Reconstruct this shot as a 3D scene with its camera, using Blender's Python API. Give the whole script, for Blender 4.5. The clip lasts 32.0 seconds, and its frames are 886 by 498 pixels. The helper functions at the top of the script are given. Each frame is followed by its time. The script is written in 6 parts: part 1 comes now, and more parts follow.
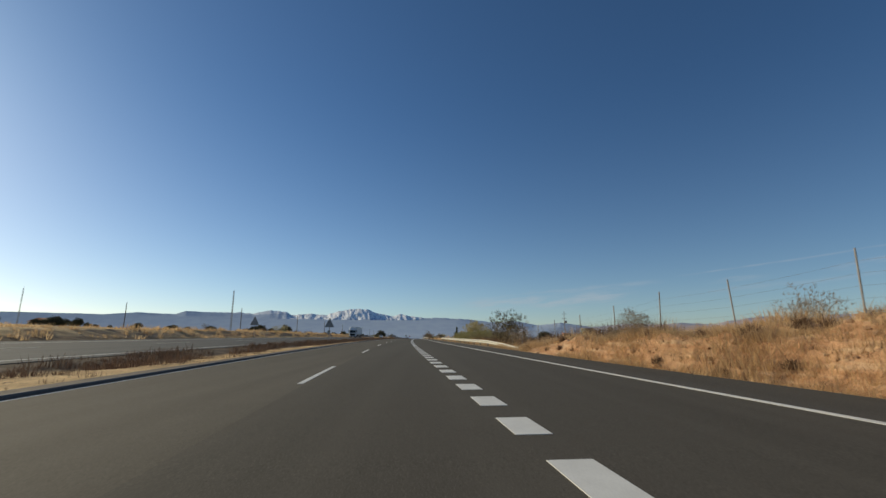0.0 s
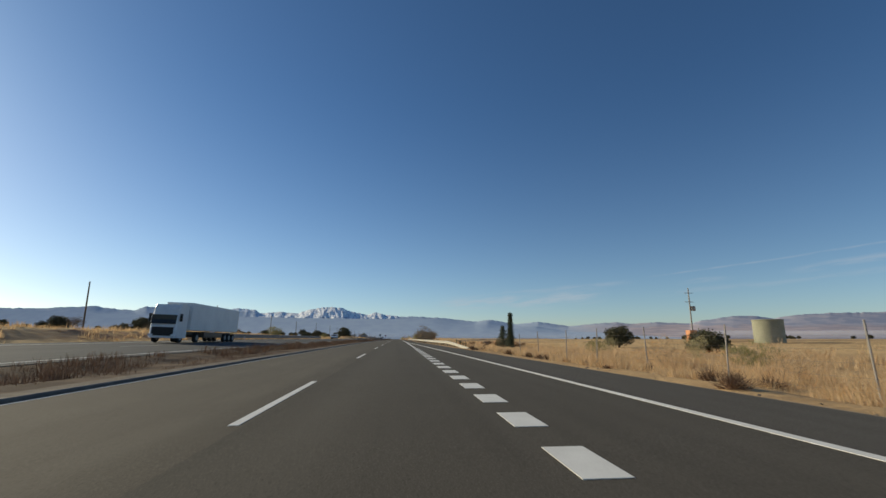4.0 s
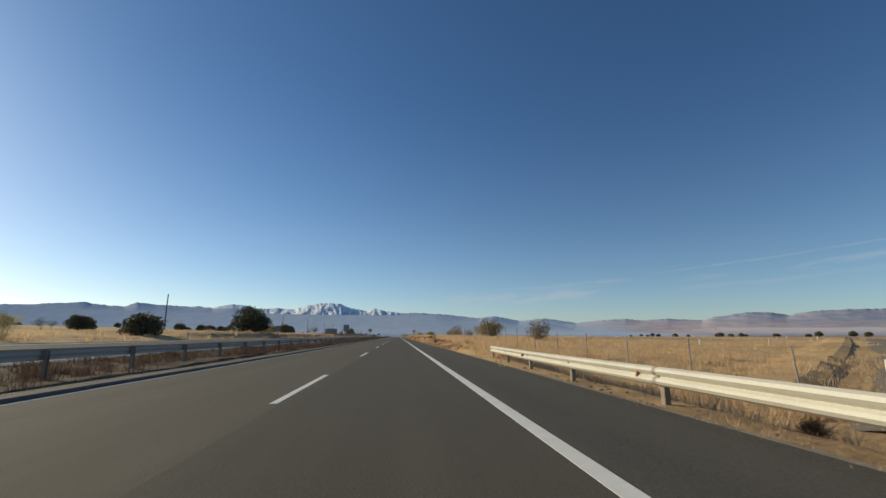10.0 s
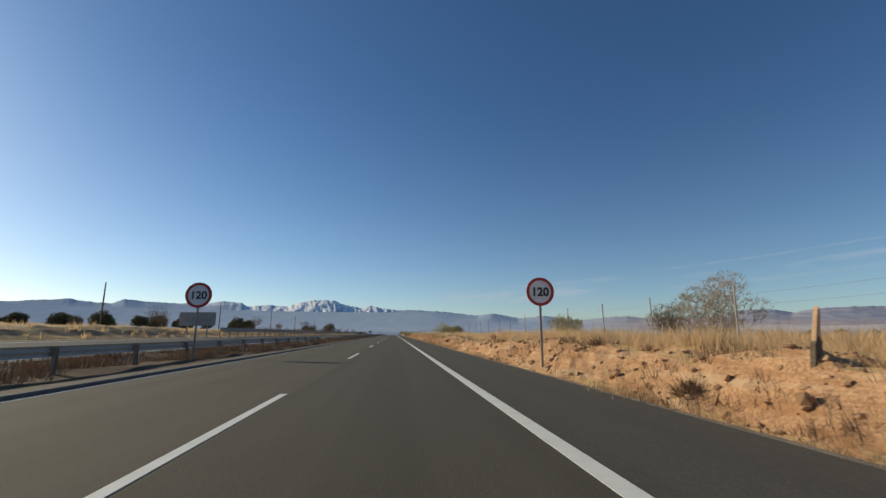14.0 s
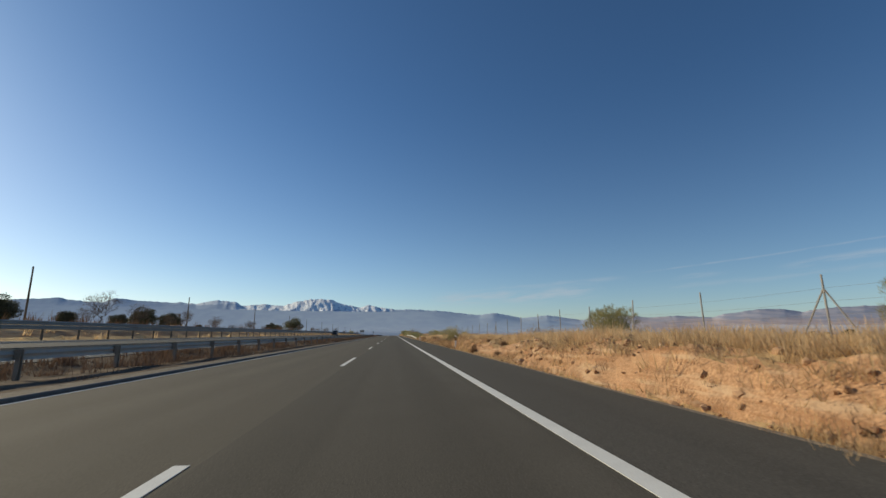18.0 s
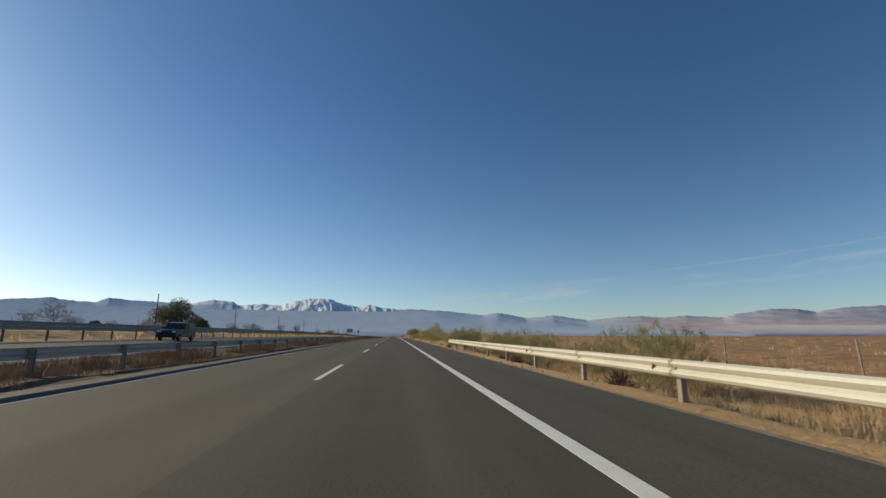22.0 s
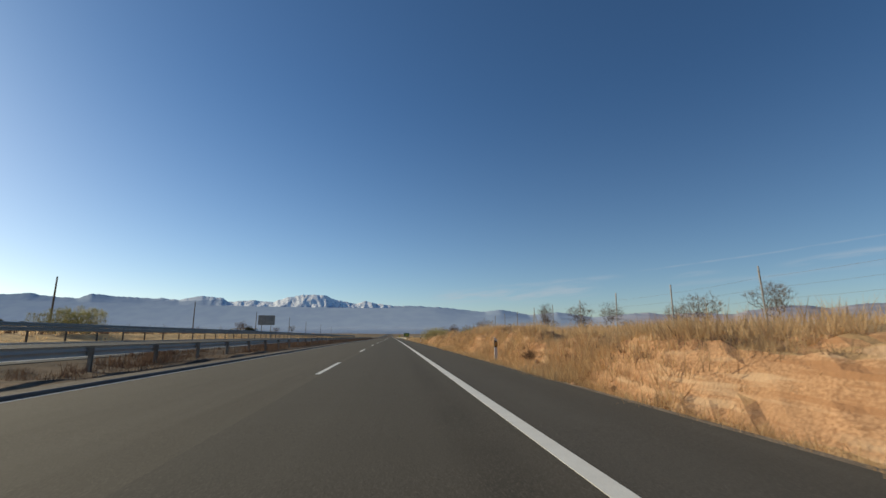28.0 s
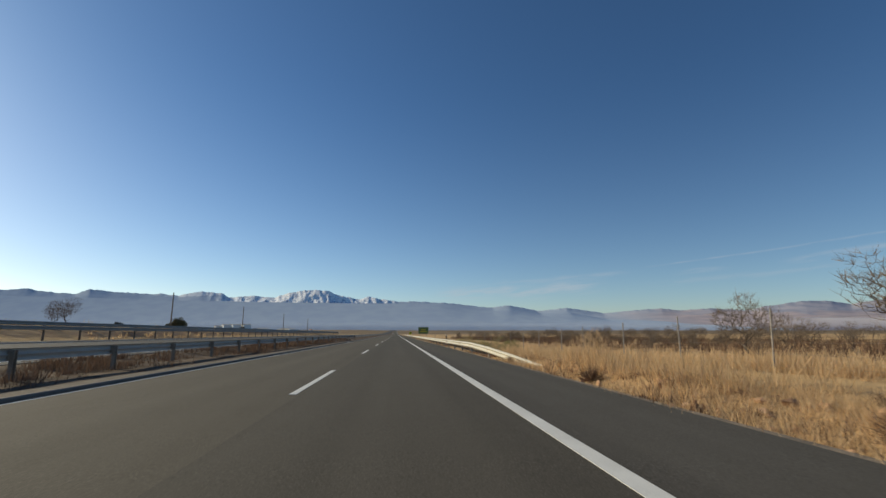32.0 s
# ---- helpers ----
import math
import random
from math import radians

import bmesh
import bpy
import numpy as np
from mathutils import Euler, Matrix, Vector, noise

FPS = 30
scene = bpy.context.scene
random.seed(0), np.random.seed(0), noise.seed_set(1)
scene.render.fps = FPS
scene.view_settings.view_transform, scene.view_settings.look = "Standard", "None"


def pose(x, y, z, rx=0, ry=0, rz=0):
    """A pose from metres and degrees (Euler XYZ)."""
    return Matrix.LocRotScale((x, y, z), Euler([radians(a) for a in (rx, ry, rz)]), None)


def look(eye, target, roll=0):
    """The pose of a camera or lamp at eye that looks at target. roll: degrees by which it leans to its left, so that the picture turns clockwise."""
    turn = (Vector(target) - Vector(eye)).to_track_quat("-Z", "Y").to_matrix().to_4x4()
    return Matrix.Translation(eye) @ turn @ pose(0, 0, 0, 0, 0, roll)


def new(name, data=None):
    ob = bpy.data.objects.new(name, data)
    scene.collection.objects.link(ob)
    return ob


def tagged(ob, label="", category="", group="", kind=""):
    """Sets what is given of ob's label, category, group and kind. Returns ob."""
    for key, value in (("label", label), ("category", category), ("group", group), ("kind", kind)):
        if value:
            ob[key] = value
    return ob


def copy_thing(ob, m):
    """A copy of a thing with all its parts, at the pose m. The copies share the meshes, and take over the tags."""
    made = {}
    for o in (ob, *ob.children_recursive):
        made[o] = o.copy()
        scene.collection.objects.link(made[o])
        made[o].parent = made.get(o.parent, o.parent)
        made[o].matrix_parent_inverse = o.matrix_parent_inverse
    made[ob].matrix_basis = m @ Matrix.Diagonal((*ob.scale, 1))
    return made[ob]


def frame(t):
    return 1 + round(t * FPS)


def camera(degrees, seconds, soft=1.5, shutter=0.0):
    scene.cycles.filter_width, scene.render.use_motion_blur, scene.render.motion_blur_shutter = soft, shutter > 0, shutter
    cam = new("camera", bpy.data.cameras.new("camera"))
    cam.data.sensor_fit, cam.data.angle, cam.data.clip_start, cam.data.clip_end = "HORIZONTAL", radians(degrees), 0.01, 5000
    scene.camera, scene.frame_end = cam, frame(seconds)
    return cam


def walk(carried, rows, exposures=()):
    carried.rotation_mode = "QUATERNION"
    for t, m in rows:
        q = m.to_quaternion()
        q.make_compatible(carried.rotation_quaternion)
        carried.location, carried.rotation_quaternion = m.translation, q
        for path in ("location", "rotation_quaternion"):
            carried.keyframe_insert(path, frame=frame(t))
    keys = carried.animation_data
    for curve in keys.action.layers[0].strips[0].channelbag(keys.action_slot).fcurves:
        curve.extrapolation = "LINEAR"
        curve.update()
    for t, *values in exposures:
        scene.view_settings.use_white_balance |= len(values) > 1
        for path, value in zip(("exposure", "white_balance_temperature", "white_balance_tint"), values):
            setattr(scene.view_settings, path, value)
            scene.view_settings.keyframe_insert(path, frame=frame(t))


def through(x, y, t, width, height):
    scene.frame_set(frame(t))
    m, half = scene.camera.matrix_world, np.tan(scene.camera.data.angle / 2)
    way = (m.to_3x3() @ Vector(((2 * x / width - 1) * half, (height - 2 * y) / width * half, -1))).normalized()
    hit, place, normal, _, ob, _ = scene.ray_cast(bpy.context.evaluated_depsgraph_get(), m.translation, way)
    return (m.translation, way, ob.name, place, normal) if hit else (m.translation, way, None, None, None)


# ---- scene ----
# Dual carriageway across a dry plateau, driven at 111 km/h in the outer lane.
# u: metres to the right of the lane's edge line, s: metres along the road.
SPEED, EYE = 30.87, 1.08


def table(rows):
    xs, ys = [r[0] for r in rows], [r[1] for r in rows]
    return lambda v: np.interp(v, xs, ys)


ROAD_S = np.arange(-120.0, 5200.0, 1.0)
heading = table([(-120, 6.6), (0, 3.6), (130, 0.0), (5200, 0.0)])          # degrees to the left
grade = table([(-120, 1.25), (0, 1.2), (265, 0), (740, 0), (990, -1.15), (1500, -1.1), (2200, 0), (5200, 0)])
_h = np.radians(heading(ROAD_S))
ROAD_X, ROAD_Y = np.cumsum(-np.sin(_h)), np.cumsum(np.cos(_h))
ROAD_Z = np.cumsum(grade(ROAD_S) / 100)
_i0 = int(np.searchsorted(ROAD_S, 400.0))
ROAD_X, ROAD_Y, ROAD_Z = ROAD_X - ROAD_X[_i0], ROAD_Y - ROAD_Y[_i0] + 400.0, ROAD_Z - ROAD_Z[_i0]


def road_xyz(s, u, h=0.0):
    """Arrays or numbers: the place u to the right of the edge line, h above the road."""
    a = np.radians(heading(s))
    return (np.interp(s, ROAD_S, ROAD_X) + u * np.cos(a), np.interp(s, ROAD_S, ROAD_Y) + u * np.sin(a), np.interp(s, ROAD_S, ROAD_Z) + h)


def place(s, u, h=0.0, turn=0.0, size=1.0):
    """A pose at (s, u), h above the ground sheet, its y along the road."""
    x, y, z = road_xyz(s, u)
    z += float(ground_height(s, u))
    m = pose(float(x), float(y), z + h, 0, 0, float(heading(s)) + turn)
    return m @ Matrix.Scale(size, 4)


# ---- camera ----
cam = camera(90.3, 32.0, shutter=0.03)
PATH = [
    (0.0, -1.54, -2.57, 11.62), (0.5, -1.52, -3.13, 11.63), (1.0, -1.49, -3.47, 11.7), (1.5, -1.51, -3.75, 11.64),
    (2.0, -1.52, -4.31, 11.43), (2.5, -1.54, -4.86, 11.44), (3.0, -1.56, -5.14, 11.51), (3.5, -1.6, -5.48, 11.52),
    (5.5, -1.77, -5.96, 11.46), (6.0, -1.82, -5.97, 11.17), (6.5, -1.83, -6.17, 11.17), (7.0, -1.84, -6.31, 11.1),
    (7.5, -1.77, -6.38, 11.11), (8.0, -1.69, -6.52, 10.96), (8.5, -1.54, -6.5, 11.54), (9.0, -1.38, -5.96, 11.31),
    (9.5, -1.51, -5.69, 11.16), (10.0, -1.63, -5.69, 11.16), (10.5, -1.73, -5.76, 11.17), (11.0, -1.82, -5.91, 10.95),
    (11.5, -1.85, -6.18, 10.96), (12.0, -1.87, -6.38, 10.96), (12.5, -1.81, -6.52, 10.96), (13.0, -1.74, -6.52, 10.96),
    (13.5, -1.69, -6.38, 10.96), (14.0, -1.65, -6.18, 10.88), (14.5, -1.69, -6.18, 10.96), (16.5, -1.88, -5.98, 10.88),
    (17.0, -1.93, -6.12, 10.74), (17.5, -1.91, -6.18, 10.88), (18.0, -1.9, -6.32, 10.89), (18.5, -1.87, -6.32, 10.89),
    (19.0, -1.84, -6.31, 10.96), (19.5, -1.84, -6.31, 10.96), (20.0, -1.84, -6.32, 10.89), (20.5, -1.82, -6.31, 10.96),
    (21.0, -1.79, -6.32, 10.89), (21.5, -1.78, -6.18, 10.96), (22.0, -1.77, -6.18, 10.96), (22.5, -1.81, -6.11, 10.88),
    (23.0, -1.86, -6.11, 11.1), (23.5, -1.9, -6.11, 11.1), (24.0, -1.93, -6.11, 10.95), (24.5, -1.92, -6.31, 10.96),
    (25.0, -1.91, -6.52, 10.89), (25.5, -1.86, -6.65, 10.89), (27.5, -1.64, -6.52, 10.75), (28.0, -1.59, -6.53, 10.67),
    (28.5, -1.54, -6.39, 10.53), (29.0, -1.49, -6.39, 10.67), (29.5, -1.54, -6.19, 10.45), (30.0, -1.59, -6.12, 10.45),
    (30.5, -1.61, -6.13, 10.3), (31.0, -1.63, -6.13, 10.3), (31.5, -1.71, -5.99, 10.23), (32.0, -1.78, -5.99, 10.23),
]
ROWS = []
for t, u, yaw, pitch in PATH:
    x, y, z = road_xyz(SPEED * t, u, EYE)
    ROWS.append((t, pose(float(x), float(y), float(z), 90 + pitch, 0, yaw)))
walk(cam, ROWS, exposures=((0, -0.32, 6150, 3), (1, -0.35, 6150, 3), (2, -0.29, 6150, 3), (3, -0.22, 6150, 3), (6, -0.16, 6150, 3), (32, -0.16, 6150, 3)))

# ---- sky and sun ----
SUN_AZ, SUN_EL = radians(59), radians(22.5)        # to the left of the road, above the plain
world = bpy.data.worlds.new("sky")
scene.world = world
world.use_nodes = True
wn = world.node_tree
sky = wn.nodes.new("ShaderNodeTexSky")
sky.sky_type, sky.sun_disc = "NISHITA", False
sky.sun_elevation, sky.sun_rotation = SUN_EL, -SUN_AZ
sky.altitude, sky.air_density, sky.dust_density, sky.ozone_density = 1800, 1.0, 1.6, 3.2
# thin streaks of high cloud low over the right-hand horizon
def sky_math(op, a, b=0.0, c=0.0):
    k = wn.nodes.new("ShaderNodeMath")
    k.operation = op
    for i, v in enumerate((a, b, c)):
        if isinstance(v, (int, float)):
            k.inputs[i].default_value = v
        else:
            wn.links.new(v, k.inputs[i])
    return k.outputs[0]


def sky_ramp(v, a, z):
    r = wn.nodes.new("ShaderNodeMapRange")
    r.interpolation_type = "SMOOTHSTEP"
    r.inputs["From Min"].default_value, r.inputs["From Max"].default_value = a, z
    wn.links.new(v, r.inputs["Value"])
    return r.outputs[0]


coord, apart = wn.nodes.new("ShaderNodeTexCoord"), wn.nodes.new("ShaderNodeSeparateXYZ")
wn.links.new(coord.outputs["Generated"], apart.inputs[0])
sky_az = sky_math("MULTIPLY", sky_math("ARCTAN2", apart.outputs["X"], apart.outputs["Y"]), 57.2958)
sky_el = sky_math("MULTIPLY", sky_math("ARCSINE", apart.outputs["Z"]), 57.2958)


def sky_noise(across, up, seed, detail=6):
    place_ = wn.nodes.new("ShaderNodeCombineXYZ")
    wn.links.new(sky_math("MULTIPLY", sky_az, across), place_.inputs[0])
    wn.links.new(sky_math("MULTIPLY_ADD", sky_az, -0.07 * up, sky_math("MULTIPLY", sky_el, up)), place_.inputs[1])
    place_.inputs[2].default_value = seed
    t = wn.nodes.new("ShaderNodeTexNoise")
    t.inputs["Scale"].default_value, t.inputs["Detail"].default_value, t.inputs["Roughness"].default_value = 1.0, detail, 0.6
    wn.links.new(place_.outputs[0], t.inputs["Vector"])
    return t.outputs["Fac"]


wobble, shred = sky_noise(0.10, 0.0, 3.0, 2), sky_noise(0.22, 1.6, 8.0)
cloud = 0.0
# azimuth from, to, elevation at the first, slope, half width, strength
for a0, a1, e0, slope, half, force in ((30, 62, 7.1, 0.078, 0.17, 0.26), (33, 40, 6.2, 0.05, 0.42, 0.34), (43, 62, 6.6, 0.11, 0.55, 0.34),
                                       (30, 60, 5.0, 0.06, 0.5, 0.16), (4, 27, 4.3, 0.035, 1.2, 0.5), (12, 30, 5.7, 0.05, 0.5, 0.22)):
    line = sky_math("MULTIPLY_ADD", sky_az, slope, e0 - a0 * slope)
    line = sky_math("ADD", line, sky_math("MULTIPLY_ADD", wobble, half * 2.0, -half))
    off = sky_math("ABSOLUTE", sky_math("SUBTRACT", sky_el, line))
    body = sky_math("MULTIPLY", sky_ramp(off, half, 0.0), sky_math("MULTIPLY", sky_ramp(sky_az, a0, a0 + 4), sky_ramp(sky_az, a1, a1 - 4)))
    cloud = sky_math("ADD", cloud, sky_math("MULTIPLY", body, force))
cloud = sky_math("MULTIPLY", cloud, sky_ramp(shred, 0.34, 0.62))
blend = wn.nodes.new("ShaderNodeMix")
blend.data_type = "RGBA"
blend.inputs["B"].default_value = (5.2, 5.4, 5.9, 1)
tint, clear_air = wn.nodes.new("ShaderNodeMix"), wn.nodes.new("ShaderNodeMix")
tint.data_type = clear_air.data_type = "RGBA"
clear_air.blend_type = "MULTIPLY"
clear_air.inputs["Factor"].default_value = 1.0
tint.inputs["A"].default_value, tint.inputs["B"].default_value = (1.21, 1.13, 1.06, 1), (0.77, 0.92, 1.03, 1)
for a, b in ((sky_ramp(sky_el, 0.0, 32.0), tint.inputs["Factor"]), (sky.outputs[0], clear_air.inputs["A"]), (tint.outputs["Result"], clear_air.inputs["B"]),
             (cloud, blend.inputs["Factor"]), (clear_air.outputs["Result"], blend.inputs["A"]), (blend.outputs["Result"], wn.nodes["Background"].inputs[0])):
    wn.links.new(a, b)
wn.nodes["Background"].inputs[1].default_value = 0.10
sun = new("sun", bpy.data.lights.new("sun", "SUN"))
sun.data.energy, sun.data.angle, sun.data.color = 5.0, radians(0.53), (1.0, 0.82, 0.56)
sun.matrix_world = look((0, 0, 0), (math.sin(SUN_AZ) * math.cos(SUN_EL), -math.cos(SUN_AZ) * math.cos(SUN_EL), -math.sin(SUN_EL)))


# ---- materials ----
def material(name, dark, light, scale=4.0, fine=40.0, rough=0.8, metal=0.0, bump=0.3, contrast=0.5, by_object=0.0, distance=0.02):
    """A surface that varies between two colours at two scales, with relief."""
    m = bpy.data.materials.new(name)
    m.use_nodes = True
    n, l = m.node_tree.nodes, m.node_tree.links
    b = n["Principled BSDF"]
    b.inputs["Roughness"].default_value, b.inputs["Metallic"].default_value = rough, metal
    b.inputs["Specular IOR Level"].default_value = 0.3
    geo = n.new("ShaderNodeNewGeometry")
    big, small = n.new("ShaderNodeTexNoise"), n.new("ShaderNodeTexNoise")
    big.inputs["Scale"].default_value, small.inputs["Scale"].default_value = scale, fine
    big.inputs["Detail"].default_value, small.inputs["Detail"].default_value = 5, 4
    l.new(geo.outputs["Position"], big.inputs["Vector"])
    l.new(geo.outputs["Position"], small.inputs["Vector"])
    add = n.new("ShaderNodeMath")
    add.operation = "ADD"
    l.new(big.outputs["Fac"], add.inputs[0])
    l.new(small.outputs["Fac"], add.inputs[1])
    span = n.new("ShaderNodeMapRange")
    span.inputs["From Min"].default_value, span.inputs["From Max"].default_value = 1 - contrast / 2, 1 + contrast / 2
    l.new(add.outputs[0], span.inputs["Value"])
    mix = n.new("ShaderNodeMix")
    mix.data_type = "RGBA"
    mix.inputs["A"].default_value, mix.inputs["B"].default_value = (*dark, 1), (*light, 1)
    fac = span.outputs[0]
    if by_object:
        info = n.new("ShaderNodeObjectInfo")
        part_ = n.new("ShaderNodeMix")
        part_.inputs["Factor"].default_value = by_object
        l.new(fac, part_.inputs["A"])
        l.new(info.outputs["Random"], part_.inputs["B"])
        fac = part_.outputs["Result"]
    l.new(fac, mix.inputs["Factor"])
    l.new(mix.outputs["Result"], b.inputs["Base Color"])
    if bump:
        bn = n.new("ShaderNodeBump")
        bn.inputs["Strength"].default_value, bn.inputs["Distance"].default_value = bump, distance
        l.new(small.outputs["Fac"], bn.inputs["Height"])
        l.new(bn.outputs[0], b.inputs["Normal"])
    return m


def leaf_material(name, dark, light, rough=0.7, through=0.25):
    """Leaves and blades: colour differs from piece to piece, a little light comes through."""
    m = bpy.data.materials.new(name)
    m.use_nodes = True
    n, l = m.node_tree.nodes, m.node_tree.links
    b = n["Principled BSDF"]
    b.inputs["Roughness"].default_value, b.inputs["Specular IOR Level"].default_value = rough, 0.2
    geo = n.new("ShaderNodeNewGeometry")
    info = n.new("ShaderNodeObjectInfo")
    half = n.new("ShaderNodeMix")
    half.inputs["Factor"].default_value = 0.3
    l.new(geo.outputs["Random Per Island"], half.inputs["A"])
    l.new(info.outputs["Random"], half.inputs["B"])
    mix = n.new("ShaderNodeMix")
    mix.data_type = "RGBA"
    mix.inputs["A"].default_value, mix.inputs["B"].default_value = (*dark, 1), (*light, 1)
    l.new(half.outputs["Result"], mix.inputs["Factor"])
    l.new(mix.outputs["Result"], b.inputs["Base Color"])
    tr = n.new("ShaderNodeBsdfTranslucent")
    l.new(mix.outputs["Result"], tr.inputs["Color"])
    ms = n.new("ShaderNodeMixShader")
    ms.inputs[0].default_value = through
    l.new(b.outputs[0], ms.inputs[1])
    l.new(tr.outputs[0], ms.inputs[2])
    l.new(ms.outputs[0], n["Material Output"].inputs["Surface"])
    return m


def ground_material():
    """Dry grass and pale soil, bare orange earth where the ground is steep, brown scrub far off."""
    m = bpy.data.materials.new("dry_ground")
    m.use_nodes = True
    n, l = m.node_tree.nodes, m.node_tree.links
    b = n["Principled BSDF"]
    b.inputs["Roughness"].default_value, b.inputs["Specular IOR Level"].default_value = 0.95, 0.1
    geo = n.new("ShaderNodeNewGeometry")
    sep, nrm = n.new("ShaderNodeSeparateXYZ"), n.new("ShaderNodeSeparateXYZ")
    l.new(geo.outputs["Position"], sep.inputs[0])
    l.new(geo.outputs["True Normal"], nrm.inputs[0])

    def noise_at(scale, detail=5):
        t = n.new("ShaderNodeTexNoise")
        t.inputs["Scale"].default_value, t.inputs["Detail"].default_value = scale, detail
        l.new(geo.outputs["Position"], t.inputs["Vector"])
        return t.outputs["Fac"]

    def span(value, a, z):
        r = n.new("ShaderNodeMapRange")
        r.interpolation_type = "SMOOTHSTEP"
        r.inputs["From Min"].default_value, r.inputs["From Max"].default_value = a, z
        l.new(value, r.inputs["Value"])
        return r.outputs[0]

    def mixed(fac, a, z):
        x = n.new("ShaderNodeMix")
        x.data_type = "RGBA"
        l.new(fac, x.inputs["Factor"])
        for key, v in (("A", a), ("B", z)):
            if isinstance(v, tuple):
                x.inputs[key].default_value = (*v, 1)
            else:
                l.new(v, x.inputs[key])
        return x.outputs["Result"]

    fine, mid, wide = noise_at(9.0), noise_at(0.7), noise_at(0.03, 9)
    grass = mixed(span(mid, 0.35, 0.65), (0.54, 0.36, 0.17), (0.78, 0.54, 0.26))
    grass = mixed(span(fine, 0.45, 0.7), grass, (0.40, 0.27, 0.14))
    scrub = mixed(span(mid, 0.35, 0.65), (0.17, 0.11, 0.06), (0.30, 0.19, 0.10))
    layer, lay = n.new("ShaderNodeTexNoise"), n.new("ShaderNodeMapping")
    lay.inputs["Scale"].default_value = (0.5, 0.5, 7.0)
    layer.inputs["Scale"].default_value, layer.inputs["Detail"].default_value = 1.0, 6
    l.new(geo.outputs["Position"], lay.inputs[0])
    l.new(lay.outputs[0], layer.inputs["Vector"])
    crumb = noise_at(22.0, 7)
    soil = mixed(span(crumb, 0.3, 0.7), (0.31, 0.17, 0.09), (0.54, 0.325, 0.18))
    soil = mixed(span(mid, 0.45, 0.75), soil, (0.39, 0.23, 0.125))
    soil = mixed(span(layer.outputs["Fac"], 0.52, 0.66), soil, (0.51, 0.34, 0.205))
    soil = mixed(span(layer.outputs["Fac"], 0.46, 0.36), soil, (0.36, 0.195, 0.10))
    grass = mixed(span(noise_at(0.009, 3), 0.45, 0.62), grass, (0.50, 0.33, 0.165))
    base = mixed(span(wide, 0.45, 0.74), grass, scrub)
    tilled = mixed(span(mid, 0.35, 0.65), (0.29, 0.165, 0.085), (0.42, 0.255, 0.135))
    strips = n.new("ShaderNodeMath")
    strips.operation = "MULTIPLY"
    l.new(span(sep.outputs["Y"], 675.0, 700.0), strips.inputs[0])
    l.new(span(sep.outputs["Y"], 900.0, 860.0), strips.inputs[1])
    east = n.new("ShaderNodeMath")
    east.operation = "MULTIPLY"
    l.new(strips.outputs[0], east.inputs[0])
    l.new(span(sep.outputs["X"], 7.0, 9.0), east.inputs[1])
    base = mixed(east.outputs[0], base, tilled)
    far = mixed(span(noise_at(0.006), 0.4, 0.6), (0.16, 0.12, 0.08), (0.27, 0.20, 0.12))
    base = mixed(span(sep.outputs["Y"], 1300.0, 2000.0), base, far)
    median = mixed(span(mid, 0.4, 0.7), (0.085, 0.058, 0.04), (0.17, 0.12, 0.08))
    left = span(sep.outputs["X"], -8.6, -9.4)
    left2 = span(sep.outputs["X"], -28.9, -28.0)
    both = n.new("ShaderNodeMath")
    both.operation = "MULTIPLY"
    l.new(left, both.inputs[0])
    l.new(left2, both.inputs[1])
    base = mixed(both.outputs[0], base, median)
    out = mixed(span(nrm.outputs["Z"], 0.975, 0.90), base, soil)
    l.new(out, b.inputs["Base Color"])
    bn = n.new("ShaderNodeBump")
    bn.inputs["Strength"].default_value, bn.inputs["Distance"].default_value = 0.9, 0.06
    relief, lumps = n.new("ShaderNodeMath"), noise_at(4.0, 8)
    relief.operation = "MULTIPLY_ADD"
    relief.inputs[1].default_value = 0.35
    l.new(crumb, relief.inputs[0])
    l.new(lumps, relief.inputs[2])
    l.new(relief.outputs[0], bn.inputs["Height"])
    l.new(bn.outputs[0], b.inputs["Normal"])
    return m


